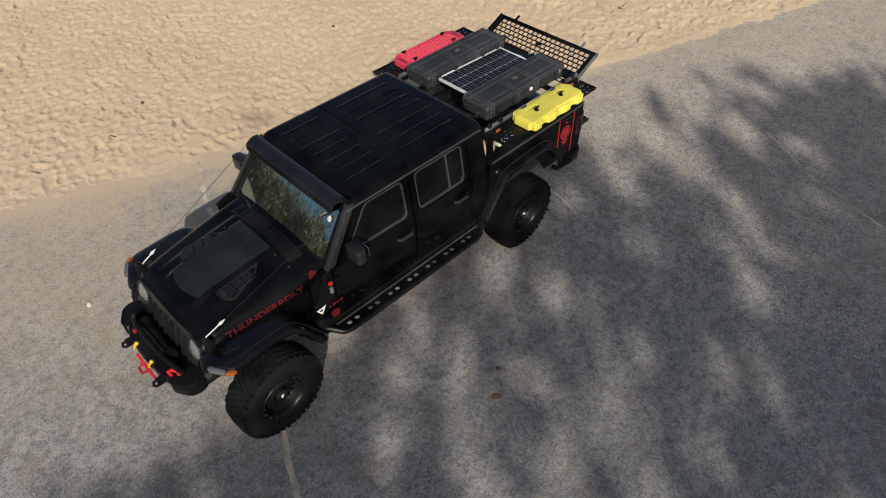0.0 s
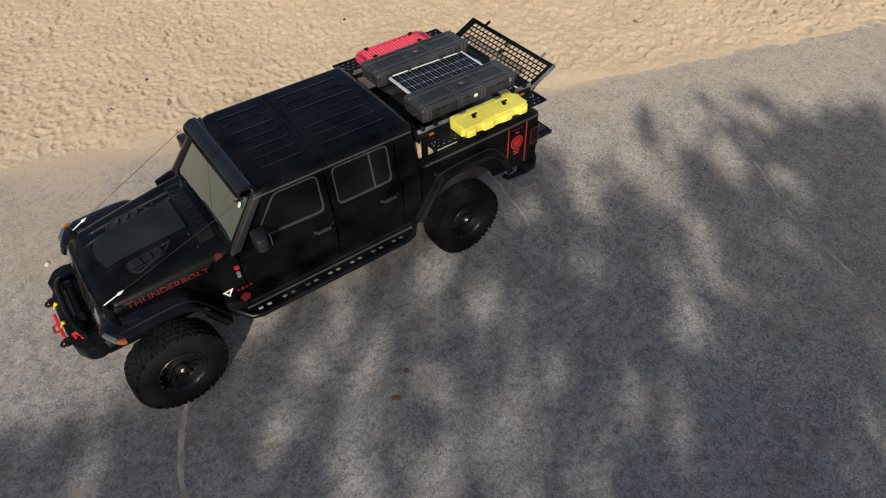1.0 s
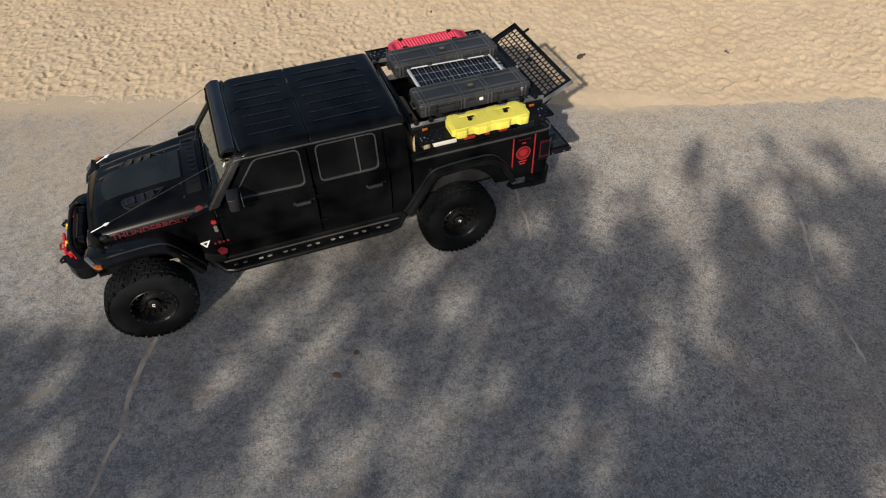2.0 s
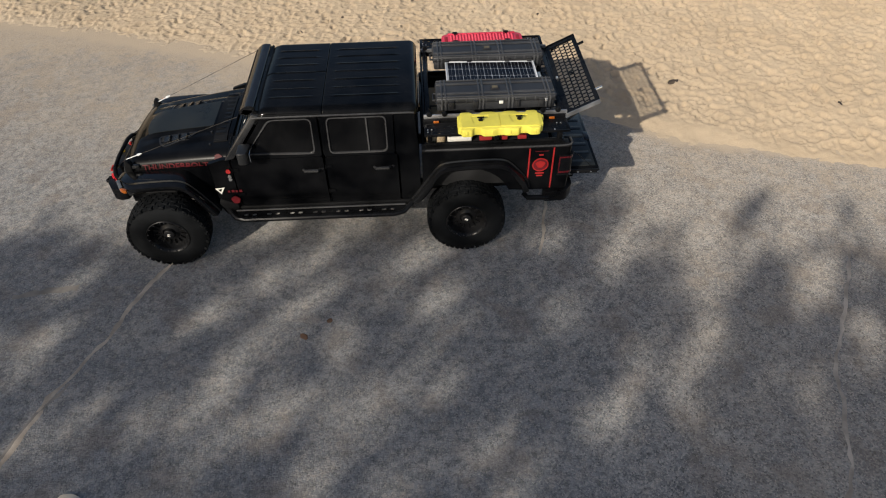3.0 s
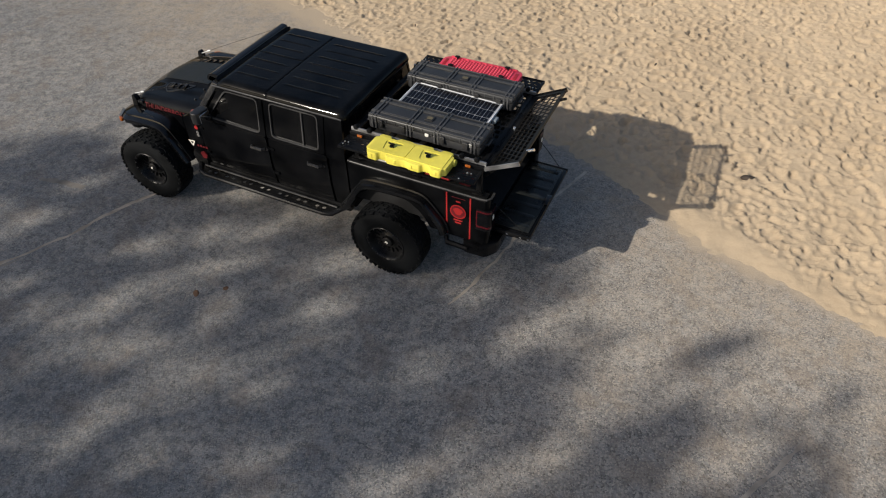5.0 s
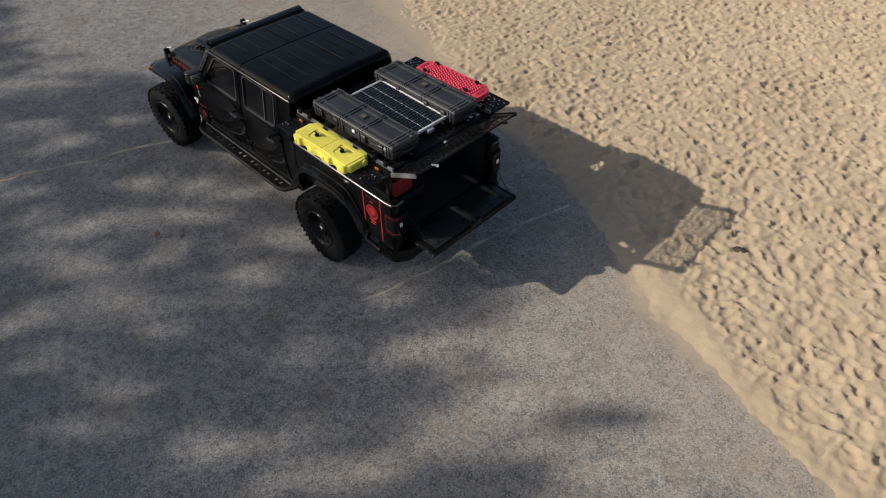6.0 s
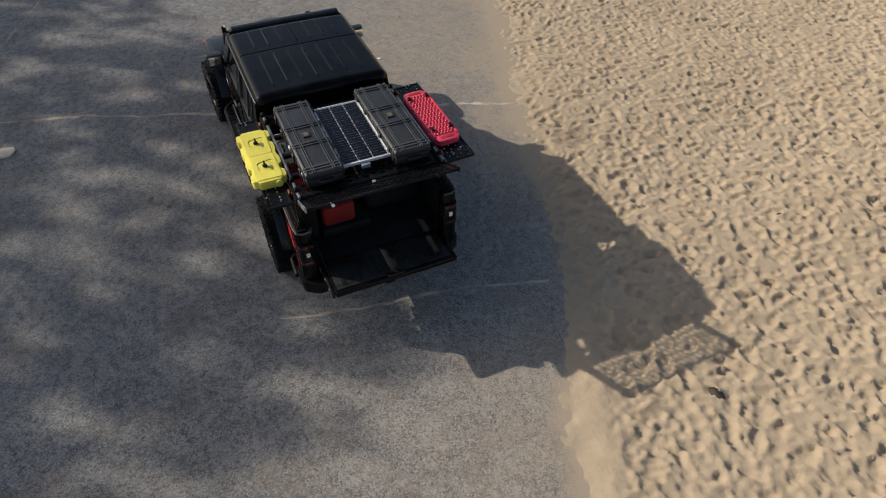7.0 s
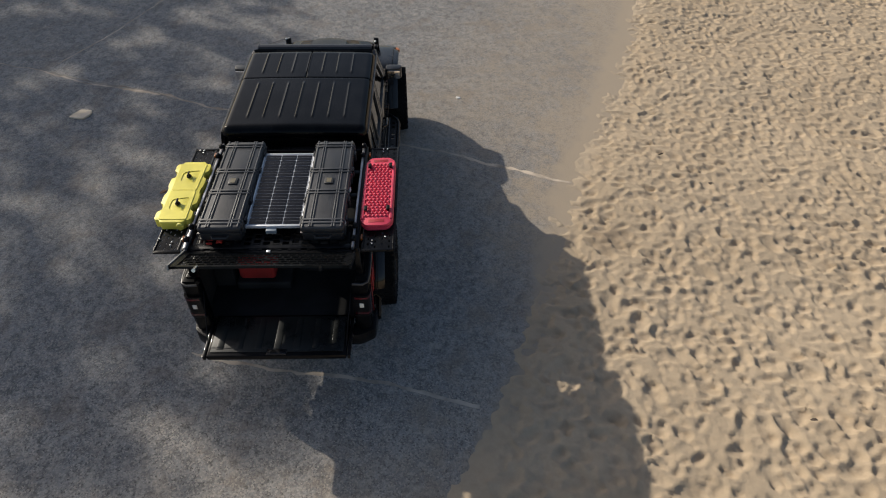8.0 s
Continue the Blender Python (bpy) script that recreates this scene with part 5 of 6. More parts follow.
def front_bumper():
    """Steel stub bumper with a winch, a hoop, tow mounts and a red hook."""
    out = [(-2.19, 0.56), (-2.3, 0.5), (-2.39, 0.28), (-2.39, -0.28), (-2.3, -0.5), (-2.19, -0.56), (-2.12, -0.5), (-2.12, 0.5)]
    bumper = part("front_bumper", prism(rounded(out, 0.03, 3), 0.68, 0.83, "xy", 0.014), M_STEEL, truck, "black steel front bumper with a winch")
    for side in (-1, 1):
        end = [(-2.12, side * 0.44), (-2.37, side * 0.42), (-2.375, side * 0.47), (-2.29, side * 0.61), (-2.21, side * 0.64), (-2.12, side * 0.62)]
        part("bumper_end", prism(rounded(end, 0.03, 3), 0.7, 0.85, "xy", 0.018, seg=3), M_STEEL, bumper)
        for k in range(3):
            part("end_bolt", lathe([(0.009, 0.0), (0.009, 0.006), (0, 0.007)], 8), M_STEEL, bumper).matrix_basis = pose(-2.2 + 0.03 * k, side * (0.53 + 0.03 * k), 0.85, 90)
        part("fog_lamp", lathe([(0.045, 0.0), (0.05, -0.02), (0.04, -0.03), (0, -0.032)], 20), M_CLEAR, bumper).matrix_basis = pose(-2.32, side * 0.43, 0.76, 0, 0, -90 + side * 25)
        mount = part("shackle_mount", box(-2.44, -2.35, side * 0.3 - 0.018, side * 0.3 + 0.018, 0.7, 0.79, 0.008), M_STEEL, bumper)
        part("shackle", tube([(-2.42, side * 0.3 - 0.03, 0.745), (-2.46, side * 0.3 - 0.03, 0.74), (-2.475, side * 0.3, 0.738), (-2.46, side * 0.3 + 0.03, 0.74), (-2.42, side * 0.3 + 0.03, 0.745)], 0.013, 8), M_STEEL, mount, "black tow shackle")
    part("recovery_hook", tube([(-2.32, -0.4, 0.84), (-2.33, -0.385, 0.885), (-2.3, -0.41, 0.91), (-2.27, -0.44, 0.885), (-2.27, -0.45, 0.84)], 0.017, 8), M_HOOK, bumper, "bright red recovery hook")
    part("recovery_hook", box(-2.34, -2.31, 0.26, 0.295, 0.83, 0.87, 0.008), M_REDMARK, bumper, "dark red recovery hook")
    hoop = [(-2.24, -0.46, 0.84), (-2.265, -0.44, 0.92), (-2.285, -0.36, 0.955), (-2.3, -0.15, 0.965), (-2.3, 0.2, 0.965), (-2.28, 0.3, 0.955), (-2.26, 0.37, 0.92), (-2.24, 0.4, 0.84)]
    part("bumper_hoop", tube(hoop, 0.024, 10), M_STEEL, bumper)
    winch = part("winch", tube([(-2.22, -0.2, 0.88), (-2.22, 0.2, 0.88)], 0.05, 14), M_STEEL, bumper)
    part("winch_motor", box(-2.27, -2.17, 0.2, 0.3, 0.83, 0.935, 0.02), M_PLASTIC, winch)
    part("winch_gearbox", box(-2.27, -2.17, -0.3, -0.2, 0.83, 0.935, 0.02), M_PLASTIC, winch)
    part("fairlead", box(-2.4, -2.37, -0.13, 0.13, 0.73, 0.81, 0.01), M_STEEL, winch)
    for y in (-0.13, 0.155):
        part("fairlead_roller", tube([(-2.415, y + 0.01, 0.775), (-2.395, y, 0.815), (-2.375, y - 0.01, 0.84), (-2.365, y - 0.012, 0.85)], [0.01, 0.013, 0.021, 0.014], 10), M_BRASS, winch, "yellow roller")
    part("winch_hook", prism(rounded([(0.055, 0.825), (0.06, 0.785), (-0.1, 0.735), (-0.22, 0.7), (-0.22, 0.735), (-0.1, 0.772)], 0.012, 3), -2.44, -2.415, "yz", 0.008), M_HOOK, winch, "red winch hook plate")
    part("hook_eye", tube([(-2.44, -0.04, 0.765), (-2.48, -0.04, 0.75), (-2.485, -0.1, 0.73), (-2.44, -0.12, 0.74)], 0.013, 8), M_REDMARK, winch)


def lettering():
    """The name along the bonnet's side edge, in red."""
    side = -1
    c = bpy.data.curves.new("name_lettering", "FONT")
    c.body, c.size, c.extrude, c.offset, c.align_x, c.space_character = "THUNDERBOLT", 0.05, 0.0015, 0.0012, "CENTER", 1.02
    tmp = new("name_lettering", c)
    me = bpy.data.meshes.new_from_object(tmp.evaluated_get(bpy.context.evaluated_depsgraph_get()))
    bpy.data.objects.remove(tmp)
    half = lambda x: 0.615 + 0.125 * (x + 2.1) / 1.3
    us = [v.co.x for v in me.vertices]
    wide, middle = max(us) - min(us), (max(us) + min(us)) / 2
    for v in me.vertices:
        u, w, d = v.co
        x = -1.45 + (u - middle) * 0.76 / wide
        # Round the shoulder and down the side, a little lower towards the screen.
        a = 82 + 12 * (x + 1.83) / 0.76 - 27 * w / 0.036
        b, drop = radians(min(a, 90)), max(0.0, radians(a - 90)) * SHOULDER
        y = half(x) - SHOULDER + SHOULDER * math.sin(b)
        lift = 0.009 + d
        v.co = (x, side * (y + lift * math.sin(b)), hood_z(x, y) - drop + lift * math.cos(b))
    me.materials.clear()
    me.materials.append(M_REDNAME)
    o = new("name_lettering", me)
    o.parent = bpy.data.objects["hood"]
    tagged(o, "dull red lettering along the bonnet edge")
    bm = prism([(0.042 * math.cos(a) * (1 + 0.16 * math.sin(6 * a)), 0.042 * math.sin(a)) for a in np.linspace(0, 6.28, 26)[:-1]], 0, 0.003, "xy", m=Matrix.Translation((-0.95, side * 0.712, hood_z(-0.95, 0.7) + 0.012)) @ Euler((radians(-52 * side), radians(-6), 0)).to_matrix().to_4x4())
    part("round_badge", bm, M_REDNAME, bpy.data.objects["hood"])


bed()
mirrors_and_steps()
front_bumper()
lettering()


# ---- the rack over the load bed ----
rack = thing("bed_rack", "black steel bed rack with side plates and raised mesh flap", "rack", at=(0, 0, 1.36))


def rpart(name, bm, material=None, parent=None, label=""):
    """A part of the rack, given in the place's own axes."""
    if parent is None:
        bmesh.ops.translate(bm, vec=(0, 0, -1.36), verts=bm.verts)
        return part(name, bm, material or M_STEEL, rack, label)
    bmesh.ops.translate(bm, vec=(0, 0, -1.36), verts=bm.verts)
    return part(name, bm, material or M_STEEL, parent, label)


def slotted(name, x0, x1, y0, y1, z, holes_x, holes_y, parent=None, place=None, web=1.0):
    """A steel plate with rows of slots cut through it, made as its bars."""
    bm = bmesh.new()
    put = place or (lambda u, v, w: (u, v, z + w))
    us, vs = np.linspace(x0, x1, holes_x + 1), np.linspace(y0, y1, holes_y + 1)
    bu, bv = (us[1] - us[0]) * 0.22 * web, (vs[1] - vs[0]) * 0.24 * web

    def bar(a0, a1, b0, b1, t=0.003):
        c = [bm.verts.new(put(u, v, w)) for w in (-t, t) for u, v in ((a0, b0), (a1, b0), (a1, b1), (a0, b1))]
        for f in ((0, 3, 2, 1), (4, 5, 6, 7), (0, 1, 5, 4), (1, 2, 6, 5), (2, 3, 7, 6), (3, 0, 4, 7)):
            bm.faces.new([c[k] for k in f])

    for v in vs:
        bar(x0 - bu, x1 + bu, v - bv / 1.6, v + bv / 1.6)
    for k in range(holes_y):
        off = 0.5 * (us[1] - us[0]) if k % 2 else 0.0
        for u in us:
            if u + off <= x1 + bu:
                bar(u + off - bu / 2, u + off + bu / 2, vs[k] + bv / 1.7, vs[k + 1] - bv / 1.7)
    return rpart(name, bm, M_STEEL, parent)


def tilt(side):
    """The side plates are folded out, the right one a little above level."""
    swing = Matrix.Rotation(radians(0.0 if side < 0 else 2), 4, "X")
    pin = Matrix.Translation((0, side * 0.775, 1.665))
    return pin @ swing @ pin.inverted()


def build_rack():
    for side in (-1, 1):
        rail = rpart("side_rail", box(1.3, 2.8, side * 0.69, side * 0.75, 1.645, 1.7, 0.006))
        rpart("lower_rail", box(1.3, 2.8, side * 0.74, side * 0.77, 1.375, 1.41, 0.005))
        for x in (1.33, 2.05, 2.74):
            rpart("post", box(x, x + 0.055, side * 0.715, side * 0.76, 1.37, 1.655, 0.005))
            rpart("post_foot", box(x - 0.03, x + 0.085, side * 0.7, side * 0.79, 1.368, 1.385, 0.004))
        # Fold-out plate, with slots along it and bright braces.
        hang = tilt(side)
        plate = rpart("side_plate", box(1.3, 2.78, side * 0.78, side * 0.8, 1.662, 1.677, 0.003), label="fold-out slotted side plate")
        slotted("plate_mesh", 1.34, 2.76, side * 0.8 if side > 0 else -0.985, 1.045 if side > 0 else -0.8, 1.668, 20, 4, plate, place=lambda u, v, w: tuple(hang @ Vector((u, v, 1.668 + w))), web=2.6)
        rpart("plate_edge", box(1.3, 2.8, side * (1.045 if side > 0 else 0.985), side * (1.06 if side > 0 else 1.0), 1.655, 1.68, 0.003, m=hang), parent=plate)
        for x in (1.3, 2.78):
            rpart("plate_end", box(x, x + 0.03, side * 0.77, side * (1.055 if side > 0 else 0.998), 1.657, 1.677, 0.003, m=hang), parent=plate)
        for x, y in ((1.33, 0.9), (1.33, 0.94), (1.37, 0.9), (2.68, 0.86), (2.72, 0.86), (2.3, 0.975), (2.38, 0.975), (2.64, 0.975)):
            rpart("plate_bolt", box(x, x + 0.013, side * y, side * (y + 0.013), 1.677, 1.688, 0.003, m=hang), M_ALU, plate)
        # Pale edge strip and amber lamps on the rail.
        rpart("rail_strip", box(1.3, 2.82, side * 0.7, side * 0.722, 1.698, 1.738, 0.004), M_RAILGREY, rail, "scuffed bright edge strip")
        for x in (1.4, 2.62):
            rpart("amber_lamp", box(x, x + 0.06, side * 0.766, side * 0.782, 1.672, 1.7, 0.006), M_AMBER, rail, "small amber lamp")
        for x in (1.36, 1.52, 2.56, 2.72):
            tmp = lathe([(0.0, -0.02), (0.022, -0.02), (0.03, -0.008), (0.03, 0.008), (0.022, 0.02), (0, 0.02)], 12)
            bmesh.ops.translate(tmp, vec=(x, side * 0.715, 1.745), verts=tmp.verts)
            rpart("clamp_knob", tmp, M_PLASTIC, rail)
    for x in (1.32, 1.7, 2.05, 2.4, 2.74):
        rpart("cross_bar", box(x, x + 0.05, -0.69, 0.69, 1.655, 1.698, 0.005))
    rpart("front_crossplate", box(1.29, 1.315, -0.74, 0.74, 1.6, 1.69, 0.005))
    # Deck plate at the rear end with slots.
    slotted("deck_mesh", 2.6, 2.79, -0.66, 0.66, 1.69, 3, 16)
    # Mesh flap at the rear, propped up and outwards.
    hinge, tip = Vector((2.82, 0, 1.675)), Vector((3.155, 0, 1.84))
    ahead = (tip - hinge).normalized()
    nrm = Vector((-ahead.z, 0, ahead.x))
    span = (tip - hinge).length
    put = lambda u, v, w: tuple(hinge + ahead * v + nrm * w + Vector((0, u, 0)))
    flap = rpart("mesh_flap", box(2.79, 2.84, -0.7, 0.7, 1.66, 1.685, 0.004), label="black steel mesh flap propped open")
    slotted("flap_mesh", -0.66, 0.66, 0.045, span - 0.04, 0, 19, 5, flap, put, web=0.85)

    def bar(u0, u1, v0, v1, t, name, mat=M_STEEL, label=""):
        bm = bmesh.new()
        c = [bm.verts.new(put(u, v, w)) for w in (-t, t) for u, v in ((u0, v0), (u1, v0), (u1, v1), (u0, v1))]
        for f in ((0, 3, 2, 1), (4, 5, 6, 7), (0, 1, 5, 4), (1, 2, 6, 5), (2, 3, 7, 6), (3, 0, 4, 7)):
            bm.faces.new([c[k] for k in f])
        return rpart(name, bm, mat, flap, label)

    bar(-0.72, 0.72, 0.0, 0.045, 0.01, "flap_edge")
    bar(-0.72, 0.72, span - 0.04, span, 0.01, "flap_edge")
    for s in (-1, 1):
        bar(s * 0.72, s * 0.665, 0.0, span, 0.012, "flap_side")
        bar(s * 0.735, s * 0.722, -0.02, span, 0.022, "flap_cheek", M_RAILGREY if s < 0 else M_STEEL, "grey folded steel cheek" if s < 0 else "")
    for s in (-0.5, 0.5):
        rpart("flap_pin", tube([put(s, span - 0.01, 0), put(s, span + 0.07, 0)], 0.016, 8), M_CHROME if s < 0 else M_STEEL, flap)
    rpart("flap_shield", prism([(-0.06, span * 0.62), (0.0, span * 0.4), (0.06, span * 0.62), (0.0, span * 0.54)], 0.004, 0.01, "xy", m=Matrix(((0, ahead.x, nrm.x, hinge.x), (1, 0, 0, 0), (0, ahead.z, nrm.z, hinge.z), (0, 0, 0, 1)))), M_STEEL, flap)
    for s in (-1, 1):
        rpart("flap_strut", tube([(2.8, s * 0.7, 1.56), (2.98, s * 0.71, 1.74)], 0.011, 8), M_STEEL, flap)
    # Third lamp and a small catch on the rear beam.
    rpart("rear_catch", box(2.825, 2.85, -0.02, 0.015, 1.685, 1.715, 0.006), M_ALU)


M_RAILGREY = worn("scuffed_grey_steel", (0.36, 0.36, 0.365), 0.4, 40, 0.45, 0.15, 0.002, metal=0.75)
build_rack()


# ---- what the rack carries ----
def hard_case(y0, y1, label):
    """A long moulded case with ribs on its lid, latches and hinges."""
    x0, x1, z0, z1 = 1.44, 2.71, 1.7, 1.862
    case = thing("hard_case", label, "case", "long cases on the rack", at=((x0 + x1) / 2, (y0 + y1) / 2, z0))
    cx, cy = (x0 + x1) / 2, (y0 + y1) / 2
    w, d, h = x1 - x0, y1 - y0, z1 - z0
    face = 1 if cy > 0 else -1
    body = box(-w / 2 + 0.008, w / 2 - 0.008, -d / 2 + 0.008, d / 2 - 0.008, 0, h * 0.62, 0.02, seg=3)
    part("case_body", body, M_GREYPAINT, case)
    lid = part("lid", box(-w / 2, w / 2, -d / 2, d / 2, h * 0.6, h, 0.022, seg=3), M_GREYPAINT, case)
    part("seam", box(-w / 2 - 0.003, w / 2 + 0.003, -d / 2 - 0.003, d / 2 + 0.003, h * 0.575, h * 0.63, 0.004), M_LATCH, case)
    # Raised bands: pairs across the lid and a frame round its rim.
    for u in (-w / 2 + 0.06, -w / 2 + 0.1, -0.175, -0.135, 0.135, 0.175, w / 2 - 0.1, w / 2 - 0.06):
        part("rib", box(u - 0.009, u + 0.009, -d / 2 + 0.006, d / 2 - 0.006, h - 0.004, h + 0.011, 0.004), M_CASERIB, lid)
        for s in (-1, 1):
            part("side_rib", box(u - 0.01, u + 0.01, s * (d / 2 - 0.004), s * (d / 2 + 0.008), h * 0.12, h * 0.95, 0.003), M_CASERIB, lid)
    for v in (-d / 2 + 0.022, -0.105, -0.085, 0.085, 0.105, d / 2 - 0.022):
        tall = 0.009 if abs(v) > 0.05 else 0.004
        part("rib", box(-w / 2 + 0.01, w / 2 - 0.01, v - 0.006, v + 0.006, h - 0.004, h + tall, 0.003), M_CASERIB if abs(v) > 0.05 else M_GREYPAINT, lid)
    for u in np.linspace(-w / 2 + 0.22, w / 2 - 0.22, 9):
        for s in (-1, 1):
            part("side_rib", box(u - 0.006, u + 0.006, s * (d / 2 - 0.004), s * (d / 2 + 0.005), h * 0.66, h * 0.93, 0.002), M_CASERIB, lid)
    part("name_plate", box(-0.045, 0.045, -0.04, 0.04, h, h + 0.012, 0.003), M_LATCH, lid, "small raised plate")
    part("plate_mark", box(-0.03, 0.03, -0.022, 0.022, h + 0.0122, h + 0.014, 0), M_TANMARK, lid)
    for s in (-1, 1):
        for u in (-w / 2 + 0.16, -0.22, 0.22, w / 2 - 0.16):
            lt = part("latch", box(u - 0.028, u + 0.028, s * (d / 2 + 0.002), s * (d / 2 + 0.02), h * 0.28, h * 0.84, 0.006), M_LATCH, case)
            part("latch_pin", tube([(u - 0.03, s * (d / 2 + 0.018), h * 0.76), (u + 0.03, s * (d / 2 + 0.018), h * 0.76)], 0.006, 6), M_SATIN, lt)
    part("valve", box(0.03, 0.075, face * (d / 2 - 0.002), face * (d / 2 + 0.013), h * 0.5, h * 0.72, 0.008), M_WHITE, case, "pale pressure valve")
    part("padlock_ring", box(w / 2 - 0.12, w / 2 - 0.09, face * (d / 2), face * (d / 2 + 0.012), h * 0.55, h * 0.8, 0.005), M_ALU, case)
    for s in (-1, 1):
        part("carry_handle", tube([(s * w / 2, -0.07, h * 0.45), (s * (w / 2 + 0.028), -0.06, h * 0.42), (s * (w / 2 + 0.028), 0.06, h * 0.42), (s * w / 2, 0.07, h * 0.45)], 0.011, 8), M_LATCH, case)
    return case


M_TANMARK = worn("faded_tan_mark", (0.12, 0.1, 0.06), 0.6, 100, 0.2, 0.0)
hard_case(-0.61, -0.24, "long dark grey hard case strapped on the bed rack")
hard_case(0.265, 0.635, "long dark grey hard case beside the red recovery boards")


def solar_panel():
    x0, x1, y0, y1, z = 1.575, 2.6, -0.232, 0.258, 1.79
    p = thing("solar_panel", "framed black solar panel lying between two cases", "solar panel", at=((x0 + x1) / 2, (y0 + y1) / 2, z))
    p.rotation_euler = (0, radians(1.5), 0)
    w, d = x1 - x0, y1 - y0
    part("backing", box(-w / 2 + 0.008, w / 2 - 0.008, -d / 2 + 0.008, d / 2 - 0.008, -0.012, 0.004, 0), M_CELLBACK, p)
    for s in (-1, 1):
        part("frame_bar", box(-w / 2, w / 2, s * d / 2, s * (d / 2 - 0.012), -0.022, 0.009, 0.002), M_WHITEMETAL, p, "bright aluminium frame")
        part("frame_bar", box(s * w / 2, s * (w / 2 - 0.012), -d / 2 + 0.0125, d / 2 - 0.0125, -0.022, 0.009, 0.002), M_WHITEMETAL, p, "bright aluminium frame")
    nx, ny = 12, 3
    cw, cd = (w - 0.05) / nx, (d - 0.045) / ny
    cell = None
    for i in range(nx):
        for j in range(ny):
            m = pose(-w / 2 + 0.025 + (i + 0.5) * cw, -d / 2 + 0.0225 + (j + 0.5) * cd, 0.0045)
            if cell is None:
                k = 0.007
                a, b = cw / 2 - 0.0026, cd / 2 - 0.0032
                bm = prism([(-a + k, -b), (a - k, -b), (a, -b + k), (a, b - k), (a - k, b), (-a + k, b), (-a, b - k), (-a, -b + k)], 0, 0.0015, "xy")
                cell = part("cell", bm, M_CELL, p)
                cell.matrix_basis = m
                wire = part("busbar", box(-0.0009, 0.0009, -cd / 2 + 0.004, cd / 2 - 0.004, 0.0016, 0.0024, 0), M_WIRE, cell)
                wire.matrix_basis = pose(0, 0, 0)
            else:
                c = share("cell", cell, p, m)
                share("busbar", wire, c, Matrix())
    # Legs down to the rack's cross bars, and the bright clamps.
    for u in (-w / 2 + 0.1, w / 2 - 0.16):
        for s in (-1, 1):
            part("mounting_leg", box(u, u + 0.05, s * (d / 2 - 0.06), s * (d / 2 - 0.02), -0.092, -0.012, 0.004), M_ALU, p)
    part("end_clamp", box(w / 2 + 0.002, w / 2 + 0.045, -0.065, 0.025, -0.05, -0.01, 0.006), M_CLAMP, p, "blue-grey end clamp")


M_CLAMP = worn("blue_grey_painted_clamp", (0.2, 0.235, 0.26), 0.45, 120, 0.2, 0.1, 0.001)
M_CELLBACK = worn("panel_back_sheet", (0.36, 0.375, 0.4), 0.4, 60, 0.15, 0.0)
solar_panel()


# Darkened yellow: the shade inside the hand holes, put into the colour.
M_HOLE = worn("shaded_yellow_hollow", (0.05, 0.044, 0.008), 0.6, 120, 0.2, 0.0)


